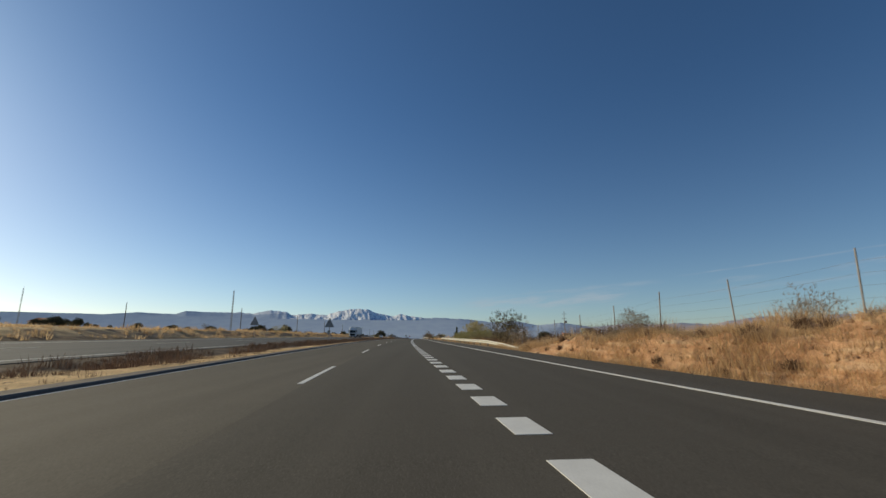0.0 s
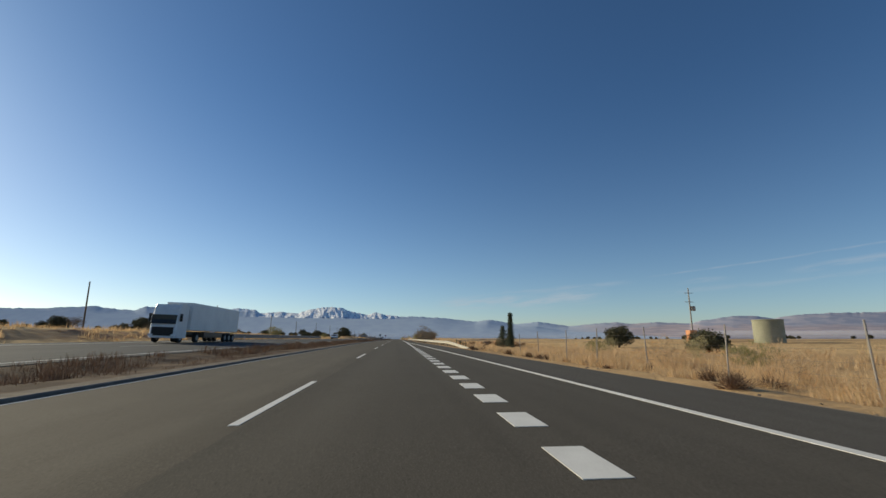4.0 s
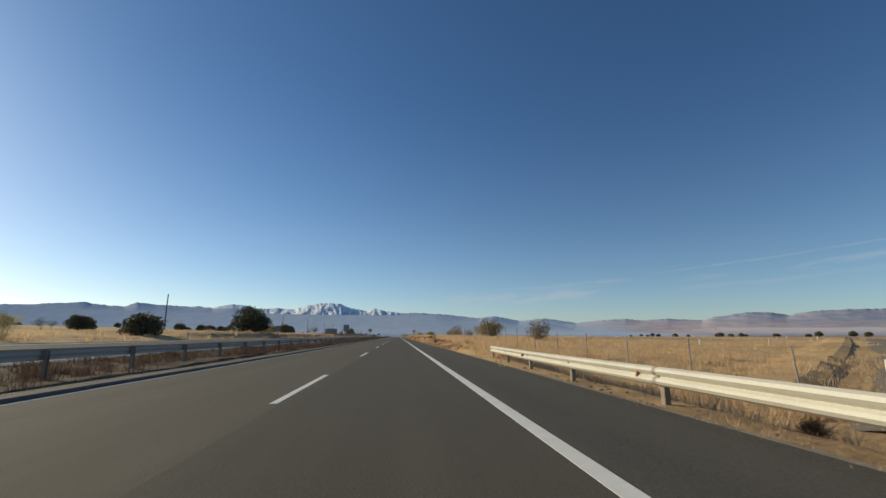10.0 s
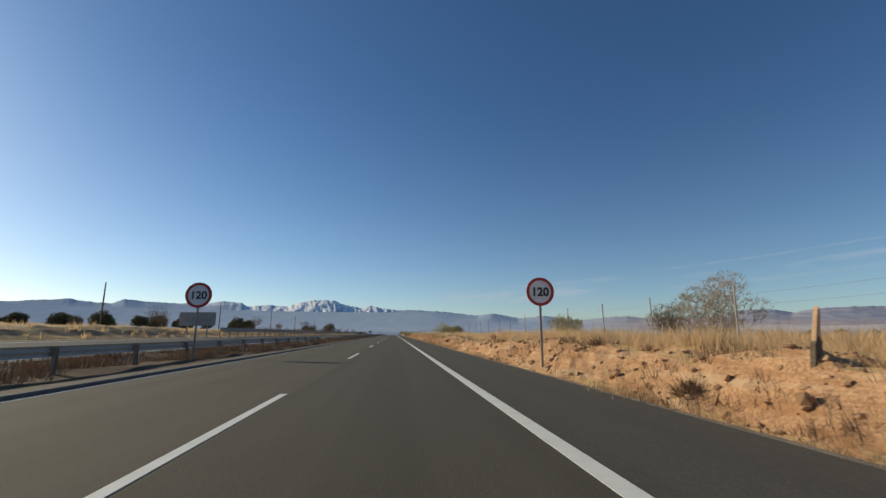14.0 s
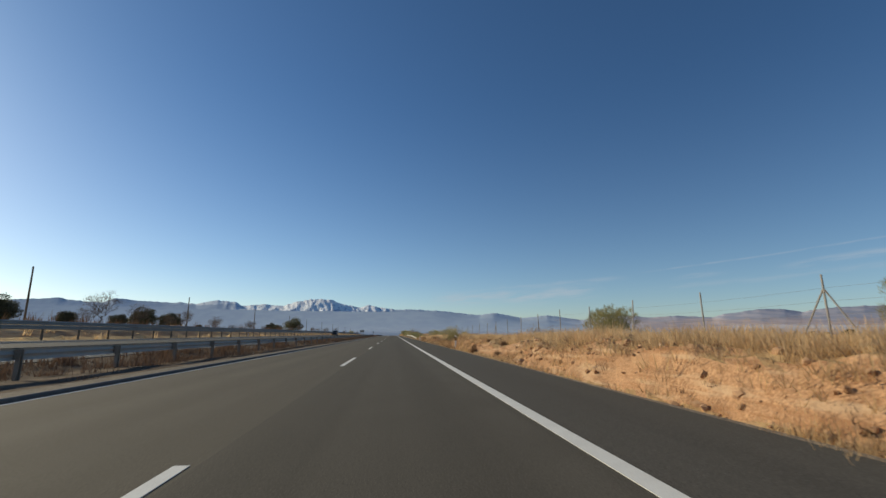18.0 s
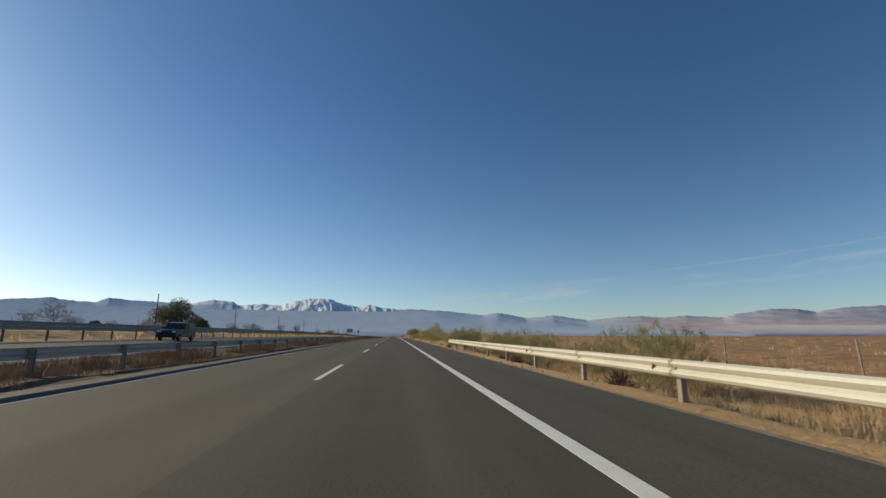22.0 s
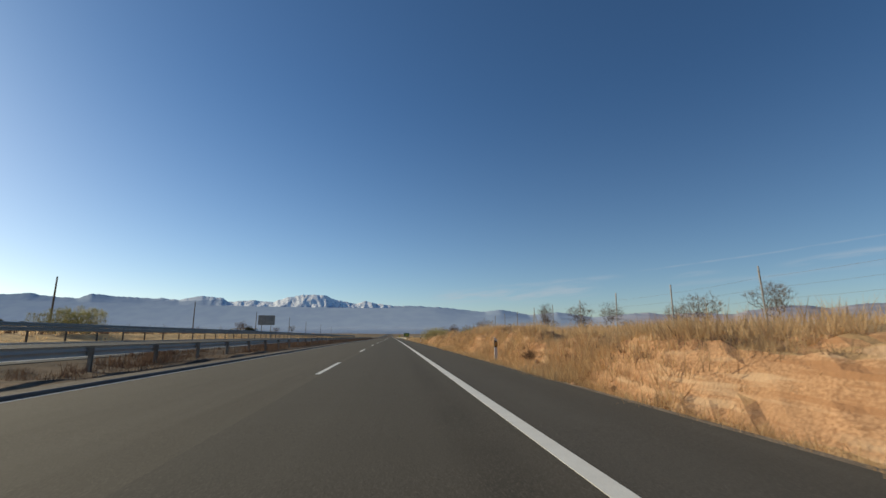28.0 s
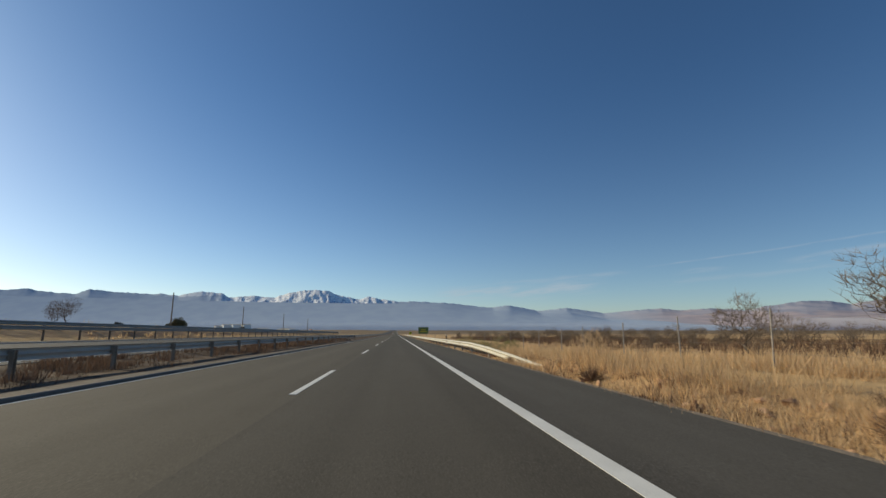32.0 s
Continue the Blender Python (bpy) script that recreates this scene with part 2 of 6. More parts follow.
def asphalt_material(name, dark, light):
    """Asphalt: aggregate grain, long streaks worn by the wheels and darker patches."""
    m = bpy.data.materials.new(name)
    m.use_nodes = True
    n, l = m.node_tree.nodes, m.node_tree.links
    b = n["Principled BSDF"]
    b.inputs["Roughness"].default_value, b.inputs["Specular IOR Level"].default_value = 0.92, 0.15
    geo = n.new("ShaderNodeNewGeometry")

    def noise_of(scale, stretch=None, detail=5):
        t = n.new("ShaderNodeTexNoise")
        t.inputs["Scale"].default_value, t.inputs["Detail"].default_value = scale, detail
        src = geo.outputs["Position"]
        if stretch:
            mp = n.new("ShaderNodeMapping")
            mp.inputs["Scale"].default_value = stretch
            l.new(src, mp.inputs[0])
            src = mp.outputs[0]
        l.new(src, t.inputs["Vector"])
        return t.outputs["Fac"]

    def ramp(v, a, z):
        r = n.new("ShaderNodeMapRange")
        r.inputs["From Min"].default_value, r.inputs["From Max"].default_value = a, z
        l.new(v, r.inputs["Value"])
        return r.outputs[0]

    def blend(fac, a, z):
        x = n.new("ShaderNodeMix")
        x.data_type = "RGBA"
        l.new(fac, x.inputs["Factor"])
        for key, v in (("A", a), ("B", z)):
            if isinstance(v, tuple):
                x.inputs[key].default_value = (*v, 1)
            else:
                l.new(v, x.inputs[key])
        return x.outputs["Result"]

    grain = noise_of(70, None, 3)
    col = blend(ramp(noise_of(1.0, (1.1, 0.012, 1)), 0.3, 0.7), dark, light)
    col = blend(ramp(noise_of(0.5), 0.42, 0.75), col, tuple(0.5 * (p + q) for p, q in zip(dark, light)))
    col = blend(ramp(grain, 0.52, 0.72), col, tuple(1.5 * v for v in light))
    col = blend(ramp(noise_of(55), 0.56, 0.75), col, tuple(0.55 * v for v in dark))
    l.new(col, b.inputs["Base Color"])
    bn = n.new("ShaderNodeBump")
    bn.inputs["Strength"].default_value, bn.inputs["Distance"].default_value = 0.3, 0.006
    l.new(grain, bn.inputs["Height"])
    l.new(bn.outputs[0], b.inputs["Normal"])
    return m


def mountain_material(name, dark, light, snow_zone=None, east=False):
    """Distant slopes, the blue of aerial haze put into their colour; snow_zone: x from, x to and the lowest height of
    the snow; east: reddish lower slopes on that side.
    """
    m = bpy.data.materials.new(name)
    m.use_nodes = True
    n, l = m.node_tree.nodes, m.node_tree.links
    b = n["Principled BSDF"]
    b.inputs["Roughness"].default_value, b.inputs["Specular IOR Level"].default_value = 1.0, 0.0
    geo, sep = n.new("ShaderNodeNewGeometry"), n.new("ShaderNodeSeparateXYZ")
    l.new(geo.outputs["Position"], sep.inputs[0])

    def noise_at(size, detail=6, seed=0.0):
        t, mp = n.new("ShaderNodeTexNoise"), n.new("ShaderNodeMapping")
        t.inputs["Scale"].default_value, t.inputs["Detail"].default_value = 1.0, detail
        mp.inputs["Scale"].default_value, mp.inputs["Location"].default_value = tuple(1 / v for v in size), (seed, seed, seed)
        l.new(geo.outputs["Position"], mp.inputs[0])
        l.new(mp.outputs[0], t.inputs["Vector"])
        return t.outputs["Fac"]

    def math_(op, a, z):
        k = n.new("ShaderNodeMath")
        k.operation = op
        for i, v in enumerate((a, z)):
            if isinstance(v, (int, float)):
                k.inputs[i].default_value = v
            else:
                l.new(v, k.inputs[i])
        return k.outputs[0]

    def ramp(v, a, z):
        r = n.new("ShaderNodeMapRange")
        r.interpolation_type = "SMOOTHSTEP"
        r.inputs["From Min"].default_value, r.inputs["From Max"].default_value = a, z
        l.new(v, r.inputs["Value"])
        return r.outputs[0]

    def mixed(fac, a, z):
        x = n.new("ShaderNodeMix")
        x.data_type = "RGBA"
        l.new(fac, x.inputs["Factor"])
        for key, v in (("A", a), ("B", z)):
            if isinstance(v, tuple):
                x.inputs[key].default_value = (*v, 1)
            else:
                l.new(v, x.inputs[key])
        return x.outputs["Result"]

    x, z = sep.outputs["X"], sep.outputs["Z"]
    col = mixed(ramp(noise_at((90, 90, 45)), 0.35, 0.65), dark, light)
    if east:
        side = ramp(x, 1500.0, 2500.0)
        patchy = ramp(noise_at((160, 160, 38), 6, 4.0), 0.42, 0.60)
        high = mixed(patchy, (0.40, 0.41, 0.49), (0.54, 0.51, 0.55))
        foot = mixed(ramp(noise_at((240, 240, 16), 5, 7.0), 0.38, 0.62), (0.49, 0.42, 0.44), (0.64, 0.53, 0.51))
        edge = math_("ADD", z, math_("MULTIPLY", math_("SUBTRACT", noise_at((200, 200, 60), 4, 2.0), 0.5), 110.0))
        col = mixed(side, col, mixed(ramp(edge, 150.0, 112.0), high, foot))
    if snow_zone:
        x0, x1, low = snow_zone
        gully = noise_at((38, 90, 30), 6)
        height = math_("ADD", z, math_("MULTIPLY", math_("SUBTRACT", gully, 0.5), 95.0))
        cover = math_("MULTIPLY", ramp(height, low - 8, low + 8), math_("MULTIPLY", ramp(x, x0, x0 + 160), ramp(x, x1, x1 - 120)))
        far_cover = math_("MULTIPLY", ramp(height, low + 62, low + 76), math_("MULTIPLY", ramp(x, x0 - 700, x0 - 300), ramp(x, x1, x1 - 120)))
        cover = math_("MULTIPLY", cover, ramp(noise_at((26, 60, 22), 5, 5.0), 0.38, 0.46))
        col = mixed(math_("MAXIMUM", cover, math_("MULTIPLY", far_cover, 0.8)), col, (0.93, 0.94, 0.96))
    l.new(col, b.inputs["Base Color"])
    return m


def mist_material():
    """Thin mist, and haze painted as a pale veil: lets the light through; fades out upwards, in the east with a sharp
    level top.
    """
    m = bpy.data.materials.new("mist")
    m.use_nodes = True
    n, l = m.node_tree.nodes, m.node_tree.links
    geo, sep = n.new("ShaderNodeNewGeometry"), n.new("ShaderNodeSeparateXYZ")
    l.new(geo.outputs["Position"], sep.inputs[0])
    veil, flat = n.new("ShaderNodeTexNoise"), n.new("ShaderNodeMapping")
    flat.inputs["Scale"].default_value = (0.0016, 0.0016, 0.03)
    veil.inputs["Scale"].default_value, veil.inputs["Detail"].default_value = 1.0, 4
    l.new(geo.outputs["Position"], flat.inputs[0])
    l.new(flat.outputs[0], veil.inputs["Vector"])

    def span(v, a, z, low=0.0, high=1.0):
        r = n.new("ShaderNodeMapRange")
        r.interpolation_type = "SMOOTHSTEP"
        for key, val in (("From Min", a), ("From Max", z), ("To Min", low), ("To Max", high)):
            r.inputs[key].default_value = val
        l.new(v, r.inputs["Value"])
        return r.outputs[0]

    def math_(op, a, z):
        k = n.new("ShaderNodeMath")
        k.operation = op
        for i, v in enumerate((a, z)):
            if isinstance(v, (int, float)):
                k.inputs[i].default_value = v
            else:
                l.new(v, k.inputs[i])
        return k.outputs[0]

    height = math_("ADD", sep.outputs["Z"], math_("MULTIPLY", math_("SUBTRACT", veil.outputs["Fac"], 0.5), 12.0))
    # low_part: faint veil put in for haze along the range; east_part: the mist bank
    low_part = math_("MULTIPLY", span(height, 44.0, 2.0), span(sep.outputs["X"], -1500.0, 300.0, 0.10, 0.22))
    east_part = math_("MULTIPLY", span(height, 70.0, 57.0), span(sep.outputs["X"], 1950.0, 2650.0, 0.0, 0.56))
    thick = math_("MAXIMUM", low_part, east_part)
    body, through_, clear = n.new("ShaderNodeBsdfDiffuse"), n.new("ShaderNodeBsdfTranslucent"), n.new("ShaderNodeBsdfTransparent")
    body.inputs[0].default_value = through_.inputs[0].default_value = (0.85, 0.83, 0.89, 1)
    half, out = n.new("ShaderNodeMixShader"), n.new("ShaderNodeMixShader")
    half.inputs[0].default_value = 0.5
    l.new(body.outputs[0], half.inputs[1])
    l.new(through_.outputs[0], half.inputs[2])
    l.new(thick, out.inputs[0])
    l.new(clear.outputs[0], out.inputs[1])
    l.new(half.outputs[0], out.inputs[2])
    l.new(out.outputs[0], n["Material Output"].inputs["Surface"])
    return m


ASPHALT = asphalt_material("asphalt", (0.067, 0.059, 0.047), (0.102, 0.090, 0.072))
ASPHALT_OLD = asphalt_material("asphalt_passing_lane", (0.080, 0.069, 0.053), (0.122, 0.106, 0.082))
ASPHALT_NEW = asphalt_material("asphalt_shoulder", (0.068, 0.061, 0.051), (0.102, 0.092, 0.077))
ASPHALT_GREY = asphalt_material("asphalt_opposite", (0.052, 0.053, 0.055), (0.084, 0.085, 0.087))
PAINT = material("road_paint", (0.62, 0.60, 0.55), (0.80, 0.78, 0.72), 3, 70, 0.6, bump=0.1, contrast=0.8, distance=0.003)
GROUND = ground_material()
GRAVEL = material("gravel_verge", (0.15, 0.12, 0.09), (0.32, 0.255, 0.185), 3, 30, 0.95, bump=0.8, contrast=0.6, distance=0.03)
GRAVEL_DARK = material("dark_gravel", (0.10, 0.08, 0.06), (0.21, 0.168, 0.125), 3, 30, 0.95, bump=0.8, contrast=0.6, distance=0.03)
KERB = material("kerb_asphalt", (0.10, 0.09, 0.08), (0.16, 0.145, 0.125), 2, 40, 0.8, bump=0.2)
BEAM = material("painted_steel_beam", (0.50, 0.465, 0.38), (0.64, 0.60, 0.50), 1.2, 25, 0.5, 0.1, bump=0.05, contrast=0.9)
ZINC = material("galvanised_steel", (0.27, 0.255, 0.235), (0.36, 0.345, 0.32), 2, 30, 0.7, 0.05, bump=0.05, contrast=0.9)
POST = material("weathered_steel_post", (0.20, 0.16, 0.12), (0.36, 0.31, 0.25), 4, 40, 0.6, 0.3, bump=0.1, by_object=0.4)
RUST = material("rusty_reflector", (0.30, 0.11, 0.04), (0.45, 0.20, 0.08), 20, 90, 0.6)
FENCE_POST = material("fence_post_steel", (0.22, 0.20, 0.18), (0.36, 0.33, 0.30), 3, 30, 0.6, 0.3, bump=0.1, by_object=0.4)
WHITE = material("white_plastic", (0.66, 0.65, 0.62), (0.80, 0.79, 0.76), 5, 50, 0.5, bump=0.05)
BLACK = material("black_band", (0.015, 0.015, 0.015), (0.03, 0.03, 0.03), 5, 50, 0.5, bump=0.05)
AMBER = material("amber_reflector", (0.6, 0.3, 0.05), (0.75, 0.42, 0.1), 9, 50, 0.3, bump=0)
SIGN_WHITE = material("sign_white", (0.72, 0.72, 0.72), (0.82, 0.82, 0.82), 3, 30, 0.4, bump=0)
SIGN_RED = material("sign_red", (0.42, 0.03, 0.03), (0.52, 0.05, 0.04), 3, 30, 0.4, bump=0)
SIGN_BACK = material("sign_back_aluminium", (0.22, 0.22, 0.22), (0.34, 0.34, 0.33), 1.5, 20, 0.5, 0.3, bump=0.05)
SIGN_GREEN = material("sign_green", (0.10, 0.16, 0.06), (0.16, 0.23, 0.09), 3, 30, 0.5, bump=0)
SIGN_YELLOW = material("sign_yellow", (0.55, 0.45, 0.03), (0.65, 0.55, 0.05), 3, 30, 0.5, bump=0)
WOOD = material("weathered_pole_wood", (0.10, 0.075, 0.05), (0.19, 0.15, 0.11), 1, 20, 0.9, bump=0.4)
BARK = material("grey_bark", (0.085, 0.066, 0.05), (0.19, 0.15, 0.115), 3, 30, 0.95, bump=0.5, by_object=0.3)
ALMOND_TWIG = material("almond_twig", (0.15, 0.115, 0.085), (0.29, 0.23, 0.17), 3, 30, 0.95, bump=0.2, by_object=0.3)
TWIG = material("dry_twig", (0.27, 0.21, 0.145), (0.48, 0.39, 0.28), 3, 30, 0.95, bump=0.3, by_object=0.3)
ROCK = material("limestone_block", (0.36, 0.23, 0.14), (0.56, 0.39, 0.25), 2.5, 18, 0.95, bump=0.6, by_object=0.4)
STONE_PALE = material("pale_stone", (0.46, 0.28, 0.17), (0.66, 0.45, 0.29), 2.5, 18, 0.95, bump=0.6, by_object=0.4)
EROSION = material("eroded_earth", (0.15, 0.085, 0.045), (0.50, 0.30, 0.16), 2.2, 12, 0.95, bump=1.0, contrast=0.35, by_object=0.4, distance=0.12)
BLEACHED = material("bleached_wood", (0.48, 0.37, 0.25), (0.72, 0.58, 0.42), 3, 30, 0.9, bump=0.3)
CONCRETE = material("tank_concrete", (0.25, 0.25, 0.18), (0.36, 0.35, 0.26), 0.4, 8, 0.9, bump=0.3)
BRICK_ORANGE = material("orange_render", (0.55, 0.25, 0.12), (0.65, 0.33, 0.18), 2, 20, 0.9)
FACADE = material("white_facade", (0.72, 0.72, 0.71), (0.84, 0.84, 0.82), 0.05, 1, 0.9, bump=0)
GLASS_DARK = material("dark_window", (0.02, 0.025, 0.03), (0.035, 0.04, 0.045), 1, 5, 0.15, bump=0)
TRUCK_WHITE = material("white_lorry_paint", (0.62, 0.63, 0.65), (0.76, 0.77, 0.78), 0.6, 8, 0.35, bump=0)
RUBBER = material("tyre_rubber", (0.015, 0.015, 0.015), (0.03, 0.03, 0.03), 9, 60, 0.9)
DARK_PAINT = material("dark_car_paint", (0.03, 0.03, 0.035), (0.05, 0.05, 0.055), 1, 10, 0.3, 0.2, bump=0)
RAIL_OLD = material("dull_rail_steel", (0.36, 0.335, 0.30), (0.46, 0.43, 0.39), 2, 30, 0.8, 0.0, bump=0.05, contrast=0.9)
MIST = mist_material()
# the haze of the distance is painted into both blue rock colours
MOUNTAIN = mountain_material("hazed_mountain_rock", (0.44, 0.52, 0.64), (0.52, 0.59, 0.69), (-1560.0, 40.0, 208.0), True)
FOOTHILL = mountain_material("hazed_foothill_rock", (0.45, 0.53, 0.65), (0.50, 0.58, 0.68))
GRASS_BLADE = leaf_material("dry_grass_blade", (0.52, 0.36, 0.19), (0.82, 0.60, 0.36), 0.8, 0.5)
RUSSET_BLADE = leaf_material("russet_grass", (0.40, 0.26, 0.14), (0.74, 0.54, 0.30), 0.8, 0.5)
BROOM_GREEN = leaf_material("green_broom_twig", (0.17, 0.165, 0.07), (0.42, 0.385, 0.175), 0.8, 0.35)
REED_BLADE = leaf_material("dead_weed", (0.11, 0.07, 0.05), (0.27, 0.17, 0.105), 0.9, 0.15)
BROOM_LEAF = leaf_material("broom_twig", (0.28, 0.25, 0.125), (0.57, 0.51, 0.28), 0.8, 0.5)
OLIVE_LEAF = leaf_material("olive_leaf", (0.20, 0.175, 0.065), (0.56, 0.46, 0.175), 0.7, 0.5)
WILLOW_LEAF = leaf_material("grey_green_leaf", (0.08, 0.085, 0.048), (0.21, 0.205, 0.125), 0.7, 0.3)
CLOD = leaf_material("orange_earth_clod", (0.29, 0.165, 0.09), (0.57, 0.36, 0.21), 0.95, 0.0)
OAK_LEAF = leaf_material("holm_oak_leaf", (0.06, 0.06, 0.034), (0.15, 0.14, 0.078), 0.6, 0.1)
PINE_LEAF = leaf_material("pine_needle", (0.06, 0.075, 0.045), (0.14, 0.15, 0.09), 0.7, 0.1)
DRY_LEAF = leaf_material("withered_leaf", (0.28, 0.21, 0.11), (0.50, 0.41, 0.24), 0.8, 0.35)


# ---- mesh helpers ----
def mesh_of(name, verts, faces, mat, smooth=False):
    me = bpy.data.meshes.new(name)
    me.from_pydata([tuple(map(float, v)) for v in verts], [], [tuple(map(int, f)) for f in faces])
    me.materials.append(mat)
    if smooth:
        me.polygons.foreach_set("use_smooth", [True] * len(me.polygons))
    me.update()
    return me


def part(name, data, parent, m=None, label=""):
    ob = new(name, data)
    ob.parent = parent
    if m is not None:
        ob.matrix_basis = m
    return tagged(ob, label) if label else ob


def thing(name, m, label, category, group="", kind=""):
    ob = new(name)
    ob.empty_display_size = 0.2
    ob.matrix_basis = m
    return tagged(ob, label, category, group, kind)


def box(sx, sy, sz, base=True, bevel=0.0, centre=(0, 0, 0)):
    """Verts and faces of a box on z=0, its edges chamfered if bevel is given."""
    bm = bmesh.new()
    bmesh.ops.create_cube(bm, size=1.0)
    for v in bm.verts:
        v.co = Vector((v.co.x * sx, v.co.y * sy, (v.co.z + (0.5 if base else 0)) * sz)) + Vector(centre)
    if bevel:
        bmesh.ops.bevel(bm, geom=bm.edges[:], offset=bevel, segments=1, affect="EDGES")
    return from_bm(bm)


def from_bm(bm):
    bm.verts.index_update()
    out = ([v.co.copy() for v in bm.verts], [[v.index for v in f.verts] for f in bm.faces])
    bm.free()
    return out


def tube(points, radii, sides=6, cap=True):
    """A tapered tube through points."""
    verts, faces = [], []
    pts = [Vector(p) for p in points]
    for i, p in enumerate(pts):
        d = (pts[min(i + 1, len(pts) - 1)] - pts[max(i - 1, 0)]).normalized()
        a = d.orthogonal().normalized()
        c = d.cross(a)
        for k in range(sides):
            w = 2 * math.pi * k / sides
            verts.append(p + (a * math.cos(w) + c * math.sin(w)) * radii[i])
    for i in range(len(pts) - 1):
        for k in range(sides):
            k2 = (k + 1) % sides
            faces.append((i * sides + k, i * sides + k2, (i + 1) * sides + k2, (i + 1) * sides + k))
    if cap:
        faces.append(tuple(range(sides))[::-1])
        faces.append(tuple((len(pts) - 1) * sides + k for k in range(sides)))
    return verts, faces


def joined(*pieces):
    verts, faces = [], []
    for v, f in pieces:
        n = len(verts)
        verts += list(v)
        faces += [tuple(i + n for i in g) for g in f]
    return verts, faces


def prism(outline, depth):
    """An outline of (x, z) given thickness along y."""
    k = len(outline)
    verts = [(x, -depth / 2, z) for x, z in outline] + [(x, depth / 2, z) for x, z in outline]
    faces = [tuple(range(k)), tuple(range(2 * k - 1, k - 1, -1))]
    faces += [(i, i + k, (i + 1) % k + k, (i + 1) % k) for i in range(k)]
    return verts, faces


def sweep(profile, s_list, u_of, closed=False):
    """A profile of (u, h) carried along the road."""
    verts, faces = [], []
    k = len(profile)
    for s in s_list:
        u0 = u_of(s) if callable(u_of) else u_of
        for u, h in profile:
            verts.append(road_xyz(s, u0 + u, h))
    for i in range(len(s_list) - 1):
        for j in range(k if closed else k - 1):
            j2 = (j + 1) % k
            faces.append((i * k + j, i * k + j2, (i + 1) * k + j2, (i + 1) * k + j))
    return verts, faces


# ---- the lie of the land ----
extra_lane = table([(-120, 5.0), (0, 4.55), (40, 4.2), (71, 3.85), (102, 3.5), (150, 2.0), (194, 0.55), (215, 0.0)])
bank = table([(-120, 1.5), (10, 1.4), (18, 1.15), (28, 0.55), (36, 0), (330, 0), (345, .15), (370, .5), (385, .7), (420, .8), (470, .75),
              (520, .68), (560, .78), (590, .7), (610, .45), (645, .35), (655, 0), (835, 0), (850, .6), (865, 1.15), (905, 1.2), (925, .7),
              (940, .4), (955, .15), (1100, .1), (1150, 0)])
drop = table([(-120, 0), (36, 0), (45, .4), (100, .2), (160, .3), (185, .9), (320, .8), (345, 0), (650, 0), (662, .7), (720, .6), (740, .35),
              (835, .2), (850, 0), (1000, 0), (1020, .6), (1400, .6)])
_rough_rng = np.random.RandomState(4)
_waves = [(_rough_rng.uniform(0.2, 2.6), _rough_rng.uniform(0.2, 2.6), _rough_rng.uniform(0, 6.28), _rough_rng.choice([-1, 1])) for _ in range(14)]


def rough(s, u):
    out = 0
    for a, c, ph, sg in _waves:
        out = out + np.sin(a * s + sg * c * u + ph) / (a + c)
    return out * 0.25


def smooth_step(x, a, z):
    t = np.clip((x - a) / (z - a), 0, 1)
    return t * t * (3 - 2 * t)


def base_height(s, u):
    s, u = np.asarray(s, float), np.asarray(u, float)
    w = u - extra_lane(s) - 2.3
    hb, hd = bank(s), drop(s)
    lip = 1.85 + 0.28 * np.sin(s * 0.23) + 0.18 * np.sin(s * 0.71 + 1)
    right = -0.05 - 0.12 * smooth_step(w, 0.1, 0.5) * (hb > 0.05)
    right = right + (hb + 0.1) * (0.22 * smooth_step(w, 0.3, 1.2) + 0.78 * smooth_step(w, 0.75, lip)) * (hb > 0.02)
    right = right + np.minimum(hb, 1.0) * 0.15 * smooth_step(w, lip, 9.0)
    right = right - hd * smooth_step(w, 0.8, 3.5)
    right = right + (0.35 - right) * smooth_step(w, 25, 120) * 0.8
    right = right + rough(s, u) * np.clip(w * 0.5, 0, 1) * (0.10 + 0.35 * np.clip(hb, 0, 1) * smooth_step(w, 0.3, 1.0) * (1 - smooth_step(w, 2.2, 5)))
    v = -u - 8.0
    left = -0.05 - 0.03 * smooth_step(v, 1.5, 3.5) + 0.215 * smooth_step(v, 4.0, 5.6) + 0.027 * np.clip(v - 5.6, 0, 14.6)
    left = left + rough(s, u) * 0.10 * smooth_step(v, 0.5, 2.0) * (1 - smooth_step(v, 4.4, 5.6))
    left = left + (0.9 + 0.4 * np.sin(s * 0.013)) * smooth_step(v, 20.6, 25.0) + 4.6 * smooth_step(v, 25, 190)
    left = left + rough(s, u) * 0.15 * smooth_step(v, 20.5, 23)
    left = left + (0.75 - 0.3 * smooth_step(s, 420, 440)) * smooth_step(s, 368, 386) * (1 - smooth_step(s, 492, 506)) * smooth_step(v, 20.3, 24.0) * (1 - 0.8 * smooth_step(v, 34, 70))
    mid = np.full_like(w, -0.05)
    h = np.where(w > 0, right, np.where(v > 0, left, mid))
    far = smooth_step(s, 1150, 1700)
    h = h * (1 - far) + far * (-0.05 + 3.0 * smooth_step(np.abs(u + 10), 25, 260) * (u < -10))
    return h


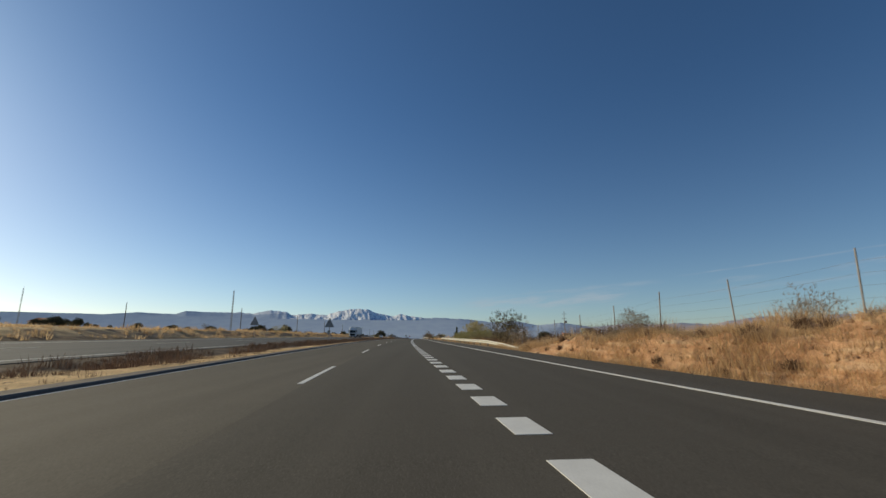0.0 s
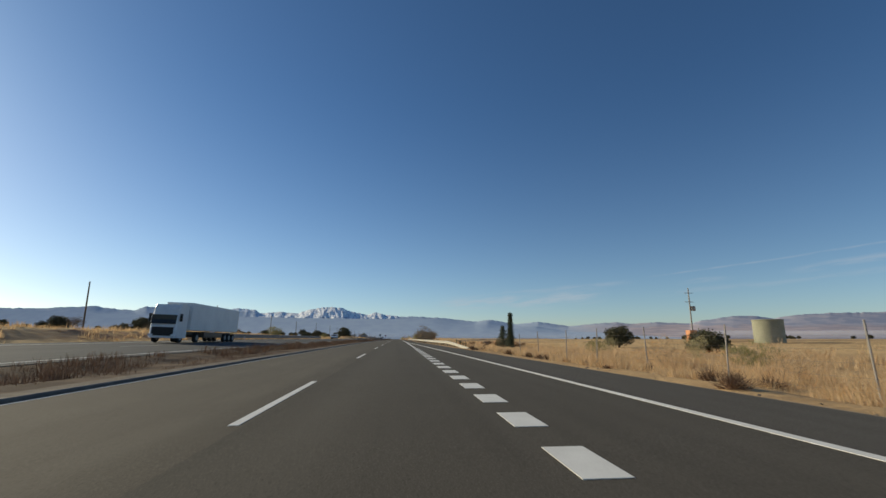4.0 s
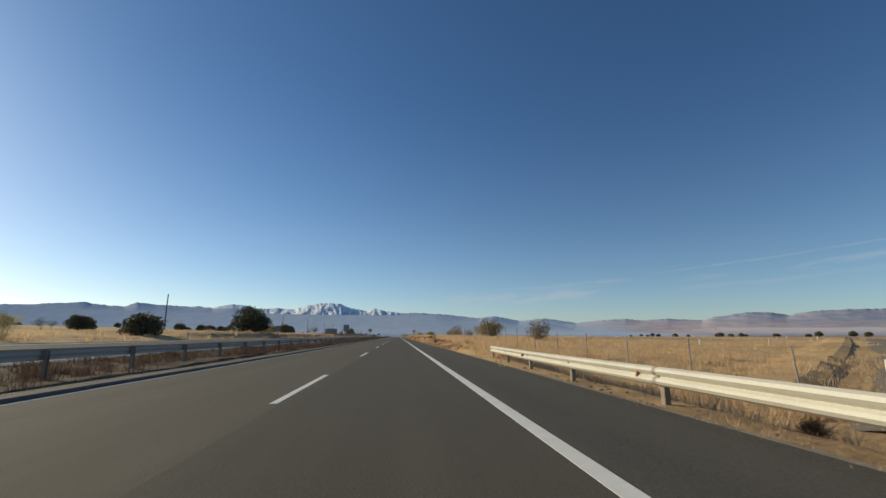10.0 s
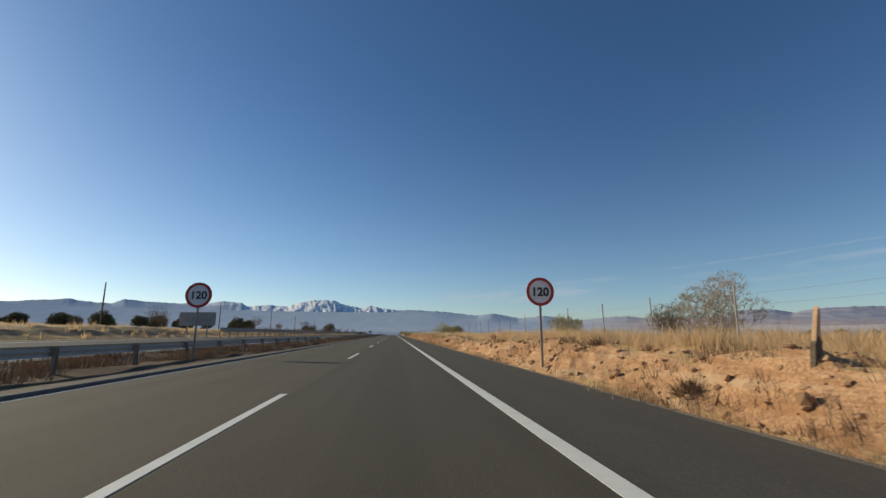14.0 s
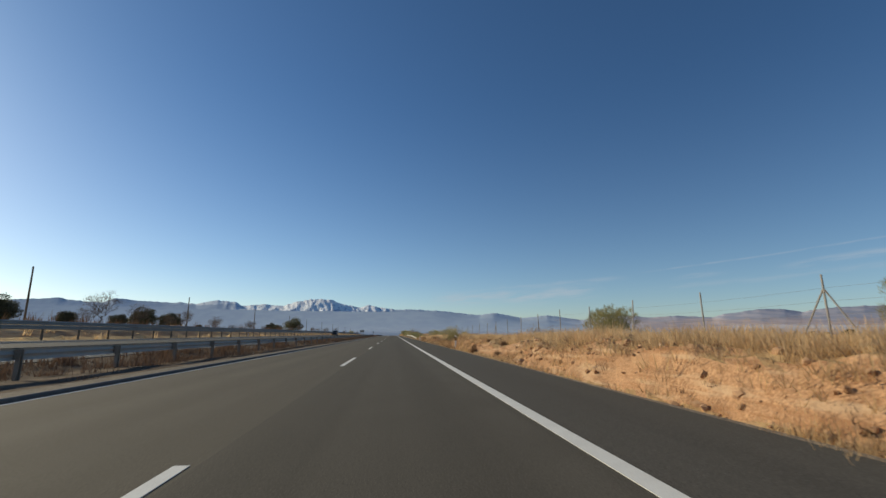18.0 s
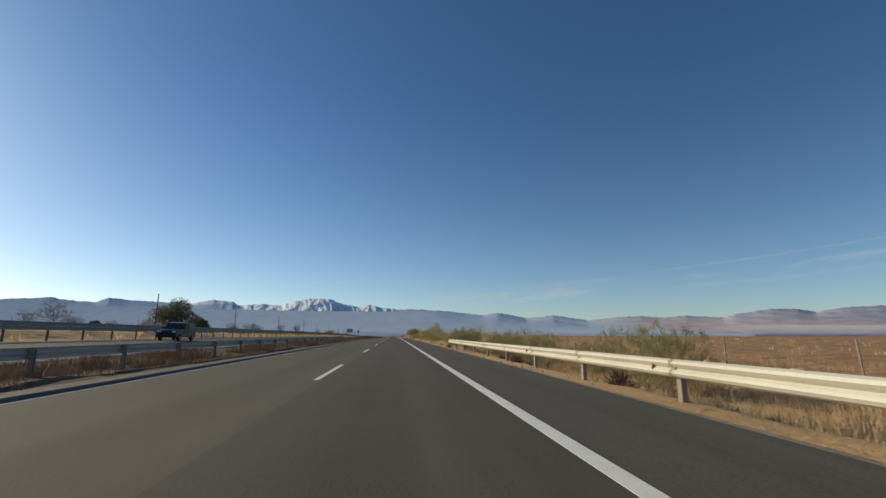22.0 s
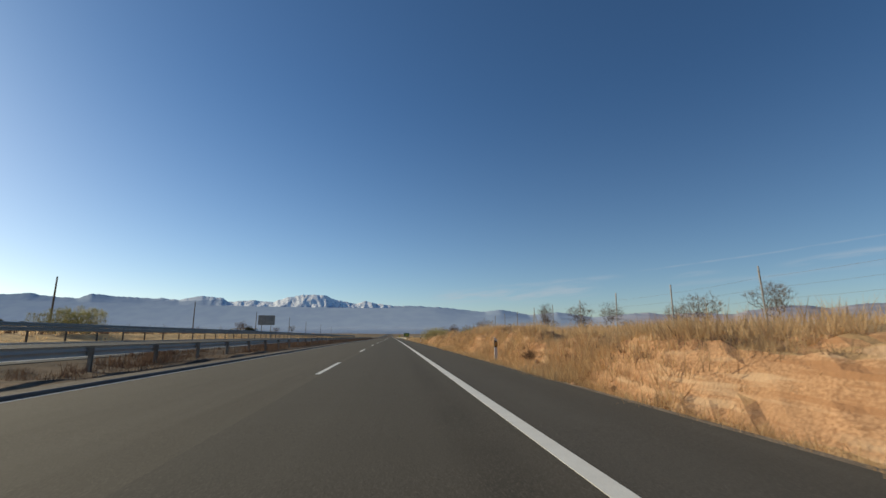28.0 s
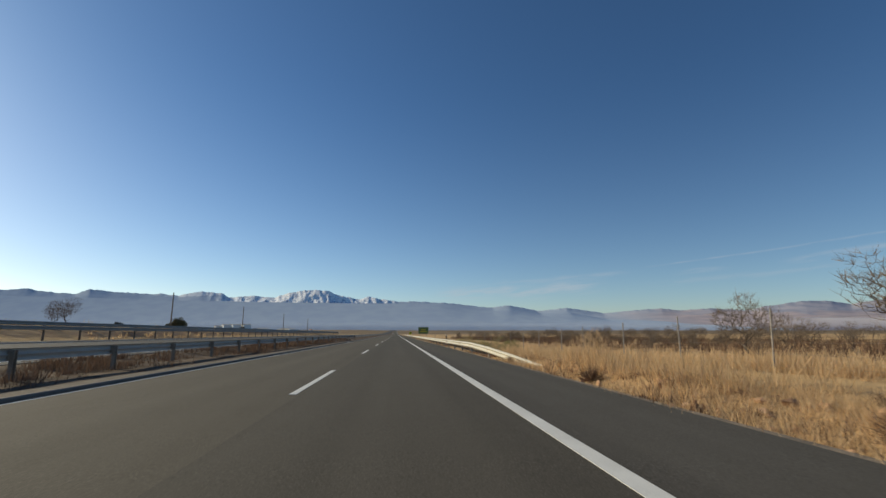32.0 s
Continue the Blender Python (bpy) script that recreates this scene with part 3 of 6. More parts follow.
def ground_height(s, u):
    """Height of the ground sheet over the road surface, with the broken face of the banks."""
    s, u = np.broadcast_arrays(np.asarray(s, float), np.asarray(u, float))
    h = np.array(base_height(s, u), float)
    w, hb = u - extra_lane(s) - 2.25, np.minimum(bank(s), 1.0)
    flat, fs, fu, fw, fb = h.reshape(-1), s.reshape(-1), u.reshape(-1), w.reshape(-1), hb.reshape(-1)
    for j in np.nonzero((fb > 0.1) & (fw > 0.35) & (fw < 9.0) & (fs < 1060))[0]:
        k = max(0.0, min(1.0, (fw[j] - 0.35) * 2)) * (1 - 0.75 * max(0.0, min(1.0, (fw[j] - 2.6) / 2.5)))
        q = Vector((fs[j], fu[j] * 1.2, flat[j] * 1.5))
        flat[j] += fb[j] * k * (0.13 * noise.fractal(q * 0.8, 0.9, 2.0, 2) + 0.17 * abs(noise.noise(q * 2.3)) + 0.08 * noise.noise(q * 4.6) - 0.07)
    return flat.reshape(h.shape)


def build_ground():
    s = np.concatenate([np.arange(-110, -12, 1.4), np.arange(-12, 38, 0.36), np.arange(38, 340, 1.0), np.arange(340, 655, 0.38), np.arange(655, 845, 0.9), np.arange(845, 960, 0.36), np.arange(960, 1060, 0.9), np.arange(1060, 1500, 10), np.geomspace(1500, 5150, 40)])
    wide = np.geomspace(0.5, 5200, 46)
    near_r = np.concatenate([np.arange(0, 3.6, 0.2), np.arange(3.6, 9, 0.6)])
    u_r = np.concatenate([near_r, 9 + np.geomspace(0.8, 5600, 40)])
    u_l = np.concatenate([np.arange(0, 34, 1.0), 34 + np.geomspace(1.5, 5600, 36)])
    cols = len(u_l) + 1 + len(u_r)
    grid = []
    for si in s:
        e = float(extra_lane(si)) + 2.25
        u = np.concatenate([(-8.0 - u_l)[::-1], [-3.0], e + u_r])
        h = ground_height(np.full(cols, si), u)
        x, y, z = road_xyz(np.full(cols, si), u, h)
        grid.append(np.stack([x, y, z], 1))
    verts = np.concatenate(grid)
    r = len(s)
    idx = np.arange(r * cols).reshape(r, cols)
    faces = np.stack([idx[:-1, :-1], idx[:-1, 1:], idx[1:, 1:], idx[1:, :-1]], -1).reshape(-1, 4)
    me = bpy.data.meshes.new("ground")
    me.from_pydata(verts.tolist(), [], faces.tolist())
    me.materials.append(GROUND)
    me.update()
    return tagged(new("ground", me), "dry plain of straw-coloured grass and orange earth", "ground", kind="structure")


ground = build_ground()
S_ROAD = [float(v) for v in np.concatenate([np.arange(-110, 240, 4), np.arange(240, 1500, 12), np.geomspace(1500, 5100, 50)])]


def strip(name, u0, u1, h, mat, label, category="road", s_list=None):
    s_list = s_list or S_ROAD
    f0 = u0 if callable(u0) else (lambda s: u0)
    f1 = u1 if callable(u1) else (lambda s: u1)
    verts, faces = [], []
    for s in s_list:
        a, b = f0(s), f1(s)
        n = 5 if abs(b - a) > 2 else 2
        rise = h if callable(h) else (lambda u: h)
        for k in range(n):
            u = a + (b - a) * k / (n - 1)
            verts.append(road_xyz(s, u, rise(u)))
        verts.append(road_xyz(s, b, rise(b) - 0.08))
        verts.append(road_xyz(s, a, rise(a) - 0.08))
    c = len(verts) // len(s_list)
    for i in range(len(s_list) - 1):
        for k in range(c):
            k2 = (k + 1) % c
            faces.append((i * c + k, i * c + k2, (i + 1) * c + k2, (i + 1) * c + k))
    return tagged(new(name, mesh_of(name, verts, faces, mat)), label, category, kind="structure")


road = strip("road", -3.50, lambda s: extra_lane(s) + 0.12, 0.0, ASPHALT, "dark grey-brown asphalt of the outer lane")
passing_lane = strip("road", -8.05, -3.50, 0.0, ASPHALT_OLD, "paler brown asphalt of the passing lane beside the median")
shoulder = strip("road_shoulder", lambda s: extra_lane(s) + 0.12, lambda s: extra_lane(s) + 2.32, -0.004, ASPHALT_NEW, "dark asphalt hard shoulder beside the lane")
verge = strip("verge", lambda s: extra_lane(s) + 2.3, lambda s: extra_lane(s) + 2.55, -0.03, GRAVEL, "strip of loose pale gravel along the shoulder", "verge")
verge_left = strip("verge", -9.2, -8.16, -0.02, GRAVEL_DARK, "sandy strip between kerb and median", "verge")


def opp_h(u):
    """The opposite carriageway leans up towards its far side."""
    return 0.15 + 0.030 * (-13.6 - u)


opposite = strip("road", -28.2, -13.8, opp_h, ASPHALT_GREY, "asphalt carriageway of the opposite direction")

# kerb of the median, piece by piece near by
kerb_profile = [(-8.12, -0.06), (-8.12, 0.05), (-8.09, 0.075), (-8.01, 0.075), (-7.97, 0.05), (-7.96, -0.06)]
kerb = tagged(new("kerb", mesh_of("kerb", *sweep(kerb_profile, S_ROAD, 0.0), KERB)), "low dark asphalt kerb along the median", "kerb", kind="structure")

# ---- road markings ----
edge_line = strip("edge_line", lambda s: max(0.0, 0.0) - 0.10, 0.10, 0.004, PAINT, "solid white edge line on the asphalt", "road marking",
                  [s for s in S_ROAD if s >= 164])
ramp_line = strip("edge_line", lambda s: extra_lane(s) - 0.08, lambda s: extra_lane(s) + 0.08, 0.006, PAINT, "white edge line of the joining lane",
                  "road marking", [s for s in S_ROAD if s <= 206])
left_line = strip("edge_line", -7.90, -7.83, 0.004, PAINT, "white edge line beside the median kerb", "road marking")
opp_line_a = strip("edge_line", -25.9, -25.72, lambda u: opp_h(u) + 0.004, PAINT, "white edge line of the opposite carriageway", "road marking")
opp_line_b = strip("edge_line", -14.75, -14.63, lambda u: opp_h(u) + 0.004, PAINT, "white edge line of the opposite carriageway", "road marking")


def dashes(name, starts, length, width, u, h, label):
    owner = thing(name, Matrix.Identity(4), label, "road marking", kind="structure")
    me = mesh_of("dash", *box(width, length, 0.006, base=False), PAINT)
    for s in starts:
        x, y, z = road_xyz(s + length / 2, u, h)
        part("dash", me, owner, pose(float(x), float(y), float(z), float(grade(s)) * 0.573, 0, float(heading(s + length / 2))))
    return owner


dashes("lane_marking", [10.4 + 17 * k for k in range(-5, 90)], 5.4, 0.13, -3.62, 0.004, "broken white line between the two lanes")
dashes("merge_marking", [-61 + 2.0 * k for k in range(113)], 1.0, 0.42, 0.0, 0.004, "wide white blocks between lane and joining lane")
dashes("lane_marking", [4 + 17 * k for k in range(-5, 75)], 5.4, 0.13, -20.8, opp_h(-20.8) + 0.006, "broken white line of the opposite carriageway")

# ---- mountains ----
SKY_AZ = (-60, -48, -38.8, -37, -34.8, -32.8, -31.2, -30.2, -28.6, -26.6, -23.9, -22.8, -20.8, -18.7, -18.1, -15.6, -13.4, -12.4, -10.8, -9.2, -7.7, -7, -5.6,
          -4.2, -3.2, -2.1, .1, 2.6, 6.2, 9.5, 11, 12.8, 14.6, 16.3, 19.5, 21.5, 23.5, 26.7, 29.3, 31.1, 34, 37.5, 38.5, 41.9, 43.8, 45.2, 47.2, 49.8, 58)
SKY_EL = (2.6, 2.8, 2.99, 3.25, 3.47, 3.23, 3.13, 3.64, 3.48, 3.38, 3.41, 3.32, 3.77, 3.64, 3.26, 3.46, 3.3, 3.73, 4.05, 4.29, 4.11, 3.77, 3.5,
          3.24, 3.6, 3.33, 3.06, 3.07, 2.86, 2.49, 2.35, 2.62, 2.33, 1.96, 2.29, 1.99, 1.63, 1.94, 2.1, 1.87, 2.02, 1.77, 2.11, 2.55, 2.49, 2.16, 2.48, 2.59, 2.4)


def ridge_noise(q, octaves=5):
    """Sharp crests and round valleys, from 0 to about 1."""
    out, gain = 0.0, 0.55
    for _ in range(octaves):
        out += gain * (1 - abs(noise.noise(q)) * 2)
        q, gain = q * 2.07, gain * 0.5
    return out


def build_range(name, label, el_of, a0, a1, step, near, far_r, rows, spur, mat, crest):
    """A range round the plain as seen from the middle of the drive: elevation over azimuth, spurs running down to the plain."""
    az, depth = np.arange(a0, a1, step), np.linspace(0, 1, rows)
    eye_y, verts = 556.0, []
    for a in az:
        ra = radians(a)
        wide = 1 / max(math.cos(ra - radians(6.2)), 0.55)
        el = el_of(a)
        top = far_r * wide * math.tan(radians(el)) + EYE
        teeth = top * crest * noise.fractal(Vector((a * 2.2, 9.0, near * 0.01)), 0.8, 2.0, 4)
        body = far_r * wide * math.tan(radians(sum(el_of(a + o) for o in (-3, -2, -1, 0, 1, 2, 3)) / 7)) + EYE
        for k, d in enumerate(depth):
            cut_ = ridge_noise(Vector((a * 0.75 + 0.9 * d, d * 2.2, near * 0.003))) + 0.4 * noise.noise(Vector((a * 0.16, d, 3.0)))
            r = wide * (near + (far_r - near) * d) - spur(a) * cut_ * math.sin(min(1.0, d * 1.15) * math.pi * 0.72)
            h = body * d ** 1.15 + (top - body) * d ** 4 + teeth * d ** 18 + top * 0.0008 * spur(a) * (cut_ - 0.5) * math.sin(math.pi * d)
            verts.append((r * math.sin(ra) - 1.7, eye_y + r * math.cos(ra), h if k else -16))
    c = rows
    faces = [(i * c + k, (i + 1) * c + k, (i + 1) * c + k + 1, i * c + k + 1) for i in range(len(az) - 1) for k in range(c - 1)]
    return tagged(new(name, mesh_of(name, verts, faces, mat, True)), label, "mountains", kind="structure")


fine_az = np.arange(-64, 62, 0.05)
sky_line = np.convolve(np.pad(np.interp(fine_az, SKY_AZ, SKY_EL), 3, mode="edge"), np.hanning(9)[1:-1] / np.hanning(9)[1:-1].sum(), mode="valid")
build_range("mountain_range", "long mountain range tinted haze-blue, with snow on the high peaks", lambda a: float(np.interp(a, fine_az, sky_line)),
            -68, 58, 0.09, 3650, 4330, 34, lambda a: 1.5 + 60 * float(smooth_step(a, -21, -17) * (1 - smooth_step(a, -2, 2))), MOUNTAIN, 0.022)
build_range("foothill_range", "long flat-topped foothill tinted haze-blue below the snowy peaks",
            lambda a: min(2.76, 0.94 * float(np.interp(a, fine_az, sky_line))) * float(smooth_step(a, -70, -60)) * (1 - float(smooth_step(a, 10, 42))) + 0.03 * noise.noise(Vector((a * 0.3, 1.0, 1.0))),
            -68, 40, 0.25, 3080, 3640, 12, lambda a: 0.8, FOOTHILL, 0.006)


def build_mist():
    """A low shell at the foot of the range, standing in for morning mist and haze."""
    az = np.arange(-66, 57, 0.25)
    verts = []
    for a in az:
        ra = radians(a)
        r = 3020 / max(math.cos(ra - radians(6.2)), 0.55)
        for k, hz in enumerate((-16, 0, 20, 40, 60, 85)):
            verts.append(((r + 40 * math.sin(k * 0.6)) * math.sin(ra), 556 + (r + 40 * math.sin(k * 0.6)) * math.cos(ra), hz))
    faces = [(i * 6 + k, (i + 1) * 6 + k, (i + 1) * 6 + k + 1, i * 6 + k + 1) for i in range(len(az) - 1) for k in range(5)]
    return tagged(new("mist_haze_bank", mesh_of("mist_haze_bank", verts, faces, MIST, True)), "pale shell of mist and painted haze lying before the mountains", "mist", kind="structure")


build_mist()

# ---- guard rails ----
def beam_profile():
    """The W of a steel beam, facing -x, with thickness."""
    front = [(0.0, 0.0), (-0.05, 0.03), (-0.075, 0.075), (-0.05, 0.115), (-0.005, 0.155), (-0.05, 0.195), (-0.075, 0.235), (-0.05, 0.28), (0.0, 0.31)]
    return front + [(x + 0.012, z) for x, z in reversed(front)]


def beam_mesh(name, length, mat, face=1):
    p = [(x * face, z) for x, z in beam_profile()]
    k = len(p)
    verts = [(x, y, z) for y in (0.0, length) for x, z in p]
    faces = [(j, (j + 1) % k, (j + 1) % k + k, j + k) for j in range(k)]
    faces += [(j, j + 1, k - 2 - j, k - 1 - j) for j in range(k // 2 - 1)]
    faces += [(k + j + 1, k + j, 2 * k - 1 - j, 2 * k - 2 - j) for j in range(k // 2 - 1)]
    return mesh_of(name, verts, faces, mat)


def post_mesh(height, mat):
    """A C-shaped steel post."""
    outline = [(-0.05, -0.06), (0.05, -0.06), (0.05, -0.04), (-0.03, -0.04), (-0.03, 0.04), (0.05, 0.04), (0.05, 0.06), (-0.05, 0.06)]
    k = len(outline)
    verts = [(x, y, z) for z in (-0.6, height) for x, y in outline]
    faces = [(j, (j + 1) % k, (j + 1) % k + k, j + k) for j in range(k)] + [(8, 9, 10, 11), (8, 11, 12, 15), (12, 13, 14, 15)]
    return mesh_of("post", verts, faces, mat)


REFLECTOR = mesh_of("reflector", *prism([(-0.05, 0), (0.05, 0), (0.03, 0.1), (-0.03, 0.1)], 0.03), RUST)
SPACER = mesh_of("spacer", *box(0.13, 0.10, 0.2, base=False, bevel=0.01), POST)


def guard_rail(s0, s1, u_of, label, step=4.0, face=1, low_start=False, low_end=False, mat=BEAM, h0=0.0, top=0.57, reflectors=True, post_h=0.52, post_mat=POST, tiers=1):
    """Beams of one step each on C posts; face 1 shows its W to -u. The ends may dip into the ground."""
    u_of = u_of if callable(u_of) else (lambda s, c=u_of: c)
    owner = thing("guard_rail", Matrix.Identity(4), label, "guard rail")
    me_post = post_mesh(post_h, post_mat)
    me_beam = beam_mesh("beam", step + 0.10, mat, face)
    n = int(round((s1 - s0) / step))
    bottom = top - 0.31
    for i in range(n + 1):
        s = s0 + i * step
        dip = 0.0
        if low_start:
            dip = max(dip, 0.62 * max(0.0, 1 - i / 3.0) ** 1.3)
        if low_end:
            dip = max(dip, 0.62 * max(0.0, 1 - (n - i) / 3.0) ** 1.3)
        a, b = u_of(s), u_of(s + step)
        p, q = Vector(road_xyz(s, a, h0 + bottom - dip)), Vector(road_xyz(s + step, b, h0 + bottom))
        if low_start and i < 3:
            q.z -= 0.62 * max(0.0, 1 - (i + 1) / 3.0) ** 1.3
        if low_end and i >= n - 3:
            q.z -= 0.62 * max(0.0, 1 - (n - i - 1) / 3.0) ** 1.3
        d = (q - p).normalized()
        turn = math.degrees(math.atan2(-d.x, d.y))
        if i < n:
            for tier in range(tiers):
                part("beam", me_beam, owner, pose(p.x, p.y, p.z - 0.33 * tier, math.degrees(math.asin(d.z)), 0, turn))
        if dip < 0.3:
            m = pose(*road_xyz(s, a + 0.09 * face, h0 - dip), 0, 0, turn + (0 if face > 0 else 180))
            part("post", me_post, owner, m)
            part("spacer", SPACER, owner, pose(*road_xyz(s, a + 0.03 * face, h0 + bottom + 0.155 - dip), 0, 0, turn))
        if reflectors and i % 2 == 0 and 0 < i < n:
            part("reflector", REFLECTOR, owner, pose(*road_xyz(s + 0.6, a - 0.03 * face, h0 + bottom + 0.105), 0, 0, turn), "small rusty orange reflector")
    return owner


guard_rail(30, 94, lambda s: extra_lane(s) + 2.55 + (0.9 * max(0, (42 - s) / 12)), "cream-painted steel guard rail along the joining lane", low_start=True)
guard_rail(164, 332, lambda s: extra_lane(s) + 2.75 + 0.8 * max(0, (180 - s) / 16) + 0.5 * max(0, (s - 322) / 10), "long cream-painted steel guard rail on the shoulder", low_start=True)
guard_rail(662.5, 718.5, lambda s: 3.05 + 0.7 * max(0, (674 - s) / 12), "cream-painted steel guard rail with a blunt end", low_start=True, top=0.66, post_h=0.6)
guard_rail(1003, 1240, lambda s: 2.75 + 0.7 * max(0, (1015 - s) / 12), "cream-painted steel guard rail beyond the orchard", low_start=True)
MEDIAN = "dull grey guard rail standing among weeds in the median"
for s0, s1 in ((230, 262), (302, 490), (516, 764), (812, 1092)):
    guard_rail(s0, s1, -11.2, MEDIAN, face=1, mat=RAIL_OLD, top=0.74, reflectors=False, post_h=0.7)
FAR_RAIL = "grey guard rail beyond the opposite carriageway"
guard_rail(196, 284, -28.4, FAR_RAIL, face=-1, mat=ZINC, top=0.90, reflectors=False, h0=opp_h(-28.0), post_h=0.85, post_mat=WOOD, tiers=2)
guard_rail(505, 1200, -28.4, FAR_RAIL, face=-1, mat=ZINC, top=1.46, reflectors=False, h0=opp_h(-28.0), post_h=1.4, post_mat=WOOD, tiers=2)


# ---- wire fence ----
def fence(s0, s1, u, label, braces=(), step=4.0):
    owner = thing("wire_fence", Matrix.Identity(4), label, "fence")
    me = mesh_of("post", *tube([(0, 0, -0.3), (0, 0, 1.6), (0, 0, 1.72)], [0.026, 0.024, 0.022], 6), FENCE_POST)
    brace = mesh_of("brace", *tube([(0, 0, 1.4), (0, 1.0, -0.2)], [0.02, 0.02], 5), FENCE_POST)
    rng = random.Random(int(s0) + 7)
    spots = []
    s = s0
    while s < s1:
        uu = (u(s) if callable(u) else u) + rng.uniform(-0.15, 0.15)
        m = place(s, uu) @ pose(0, 0, 0, rng.uniform(-2.5, 2.5), rng.uniform(-2.5, 2.5), 0)
        part("post", me, owner, m)
        if any(abs(s - b) < 2 for b in braces):
            part("brace", brace, owner, m)
            part("brace", brace, owner, m @ pose(0, 0, 0, 0, 0, 180))
        spots.append(m)
        s += step
    pieces = []
    for a, b in zip(spots, spots[1:]):
        for h in (0.2, 0.5, 0.8, 1.1, 1.4):
            p, q = a @ Vector((0, 0, h)), b @ Vector((0, 0, h))
            pieces.append(tube([p, (p + q) / 2 - Vector((0, 0, 0.02)), q], [0.0026] * 3, 3, cap=False))
    wires = part("wire", mesh_of("wire", *joined(*pieces), FENCE_POST), owner)
    tagged(wires, kind="stuff")
    return owner


fence(-31.5, 46, lambda s: extra_lane(s) + 5.0, "wire fence on thin steel posts above the cutting", (), 4.1)
fence(96, 160, lambda s: extra_lane(s) + 5.6, "wire fence on thin posts in tall dry grass")
fence(318.8, 660, 8.0, "wire fence on leaning steel posts in straw grass", (352.2, 385.6, 456.4, 564.9, 598.2, 631.6), 4.17)
fence(664, 838, 8.4, "low wire fence behind bushes", (790,))
fence(843.1, 1110, 8.4, "wire fence on steel posts before the almond orchard", (896, 960))


# ---- markers and signs ----
def marker_parts(owner):
    part("body", mesh_of("body", *prism([(-0.06, -0.2), (0.06, -0.2), (0.06, 1.02), (-0.06, 1.12)], 0.045), WHITE), owner)
    part("band", mesh_of("band", *prism([(-0.063, 0.68), (0.063, 0.68), (0.063, 0.93), (-0.063, 0.99)], 0.05), BLACK), owner)
    part("reflector", mesh_of("reflector", *box(0.05, 0.056, 0.16, base=False, centre=(0, 0, 0.82)), AMBER), owner)


marker = thing("marker_post", place(386, 2.85), "white roadside marker post with a black band", "marker post", "marker posts")
marker_parts(marker)
for s, u in ((590.5, 2.95), (636.5, 2.9), (883.5, 2.9), (933, 2.85), (982.5, 2.9), (236, 3.2), (1034, 3.4)):
    copy_thing(marker, place(s, u, turn=random.uniform(-6, 6)))
for s, h in ((292, 0.1), (791, 0.78)):
    copy_thing(marker, place(s, -11.22, h))
for s in (150, 204, 262, 316, 368, 420, 640, 745):
    copy_thing(marker, place(s, -27.9, size=0.95))


stake = thing("marker_stump", place(437.6, 3.9) @ pose(0, 0, 0, 3, 7, 20), "broken pale marker post standing askew on the bank", "marker post")
part("body", mesh_of("body", *prism([(-0.07, -0.25), (0.07, -0.25), (0.06, 0.28), (0.065, 0.62), (0.02, 0.70), (-0.02, 0.56), (-0.06, 0.26)], 0.05), STONE_PALE), stake)
part("foot", mesh_of("foot", *prism([(-0.10, -0.25), (0.09, -0.25), (0.085, 0.24), (0.0, 0.30), (-0.095, 0.18)], 0.06), WOOD), stake, label="dark rusty foot")


def disc(r, depth, n=40, y=0.0, z=0.0):
    return [(x, yy + y, zz + z) for x, yy, zz in prism([(r * math.cos(2 * math.pi * k / n), r * math.sin(2 * math.pi * k / n)) for k in range(n)], depth)[0]], \
        prism([(math.cos(2 * math.pi * k / n), math.sin(2 * math.pi * k / n)) for k in range(n)], depth)[1]


def ring(r0, r1, n=40, y=0.0, z=0.0):
    verts, faces = [], []
    for k in range(n):
        a = 2 * math.pi * k / n
        for r in (r0, r1):
            for dy in (-0.004, 0.004):
                verts.append((r * math.cos(a), y + dy, z + r * math.sin(a)))
    for k in range(n):
        a, b = 4 * k, 4 * ((k + 1) % n)
        faces += [(a, a + 2, b + 2, b), (a + 1, b + 1, b + 3, a + 3), (a, b, b + 1, a + 1), (a + 2, a + 3, b + 3, b + 2)]
    return verts, faces


def text_mesh(body, size, mat):
    cu = bpy.data.curves.new("lettering", "FONT")
    cu.body, cu.size, cu.align_x, cu.align_y, cu.extrude, cu.offset = body, size, "CENTER", "CENTER", 0.003, 0.012
    tmp = bpy.data.objects.new("lettering", cu)
    scene.collection.objects.link(tmp)
    bpy.context.view_layer.update()
    me = bpy.data.meshes.new_from_object(tmp.evaluated_get(bpy.context.evaluated_depsgraph_get()))
    bpy.data.objects.remove(tmp)
    me.materials.clear()
    me.materials.append(mat)
    return me


def limit_sign(s, u, label, r=0.58, h=2.95):
    sign = thing("speed_limit_sign", place(s, u), label, "road sign", "speed limit signs")
    part("post", mesh_of("post", *box(0.08, 0.05, h + 0.2, bevel=0.008, centre=(0, 0.05, -0.2)), FENCE_POST), sign)
    plate = part("plate", mesh_of("plate", *disc(r, 0.02, z=h), SIGN_WHITE), sign, label="round white plate with grey back")
    part("rim", mesh_of("rim", *ring(r * 0.79, r, y=-0.018, z=h), SIGN_RED), plate, label="red rim")
    part("number", text_mesh("120", r * 0.84, BLACK), plate, pose(0, -0.02, h - 0.02, 90, 0, 0), "black figures 120")
    part("back", mesh_of("back", *disc(r * 0.99, 0.006, y=0.016, z=h), SIGN_BACK), plate)
    part("bracket", mesh_of("bracket", *box(0.5, 0.03, 0.05, base=False, centre=(0, 0.035, h + 0.15)), ZINC), sign)
    return sign


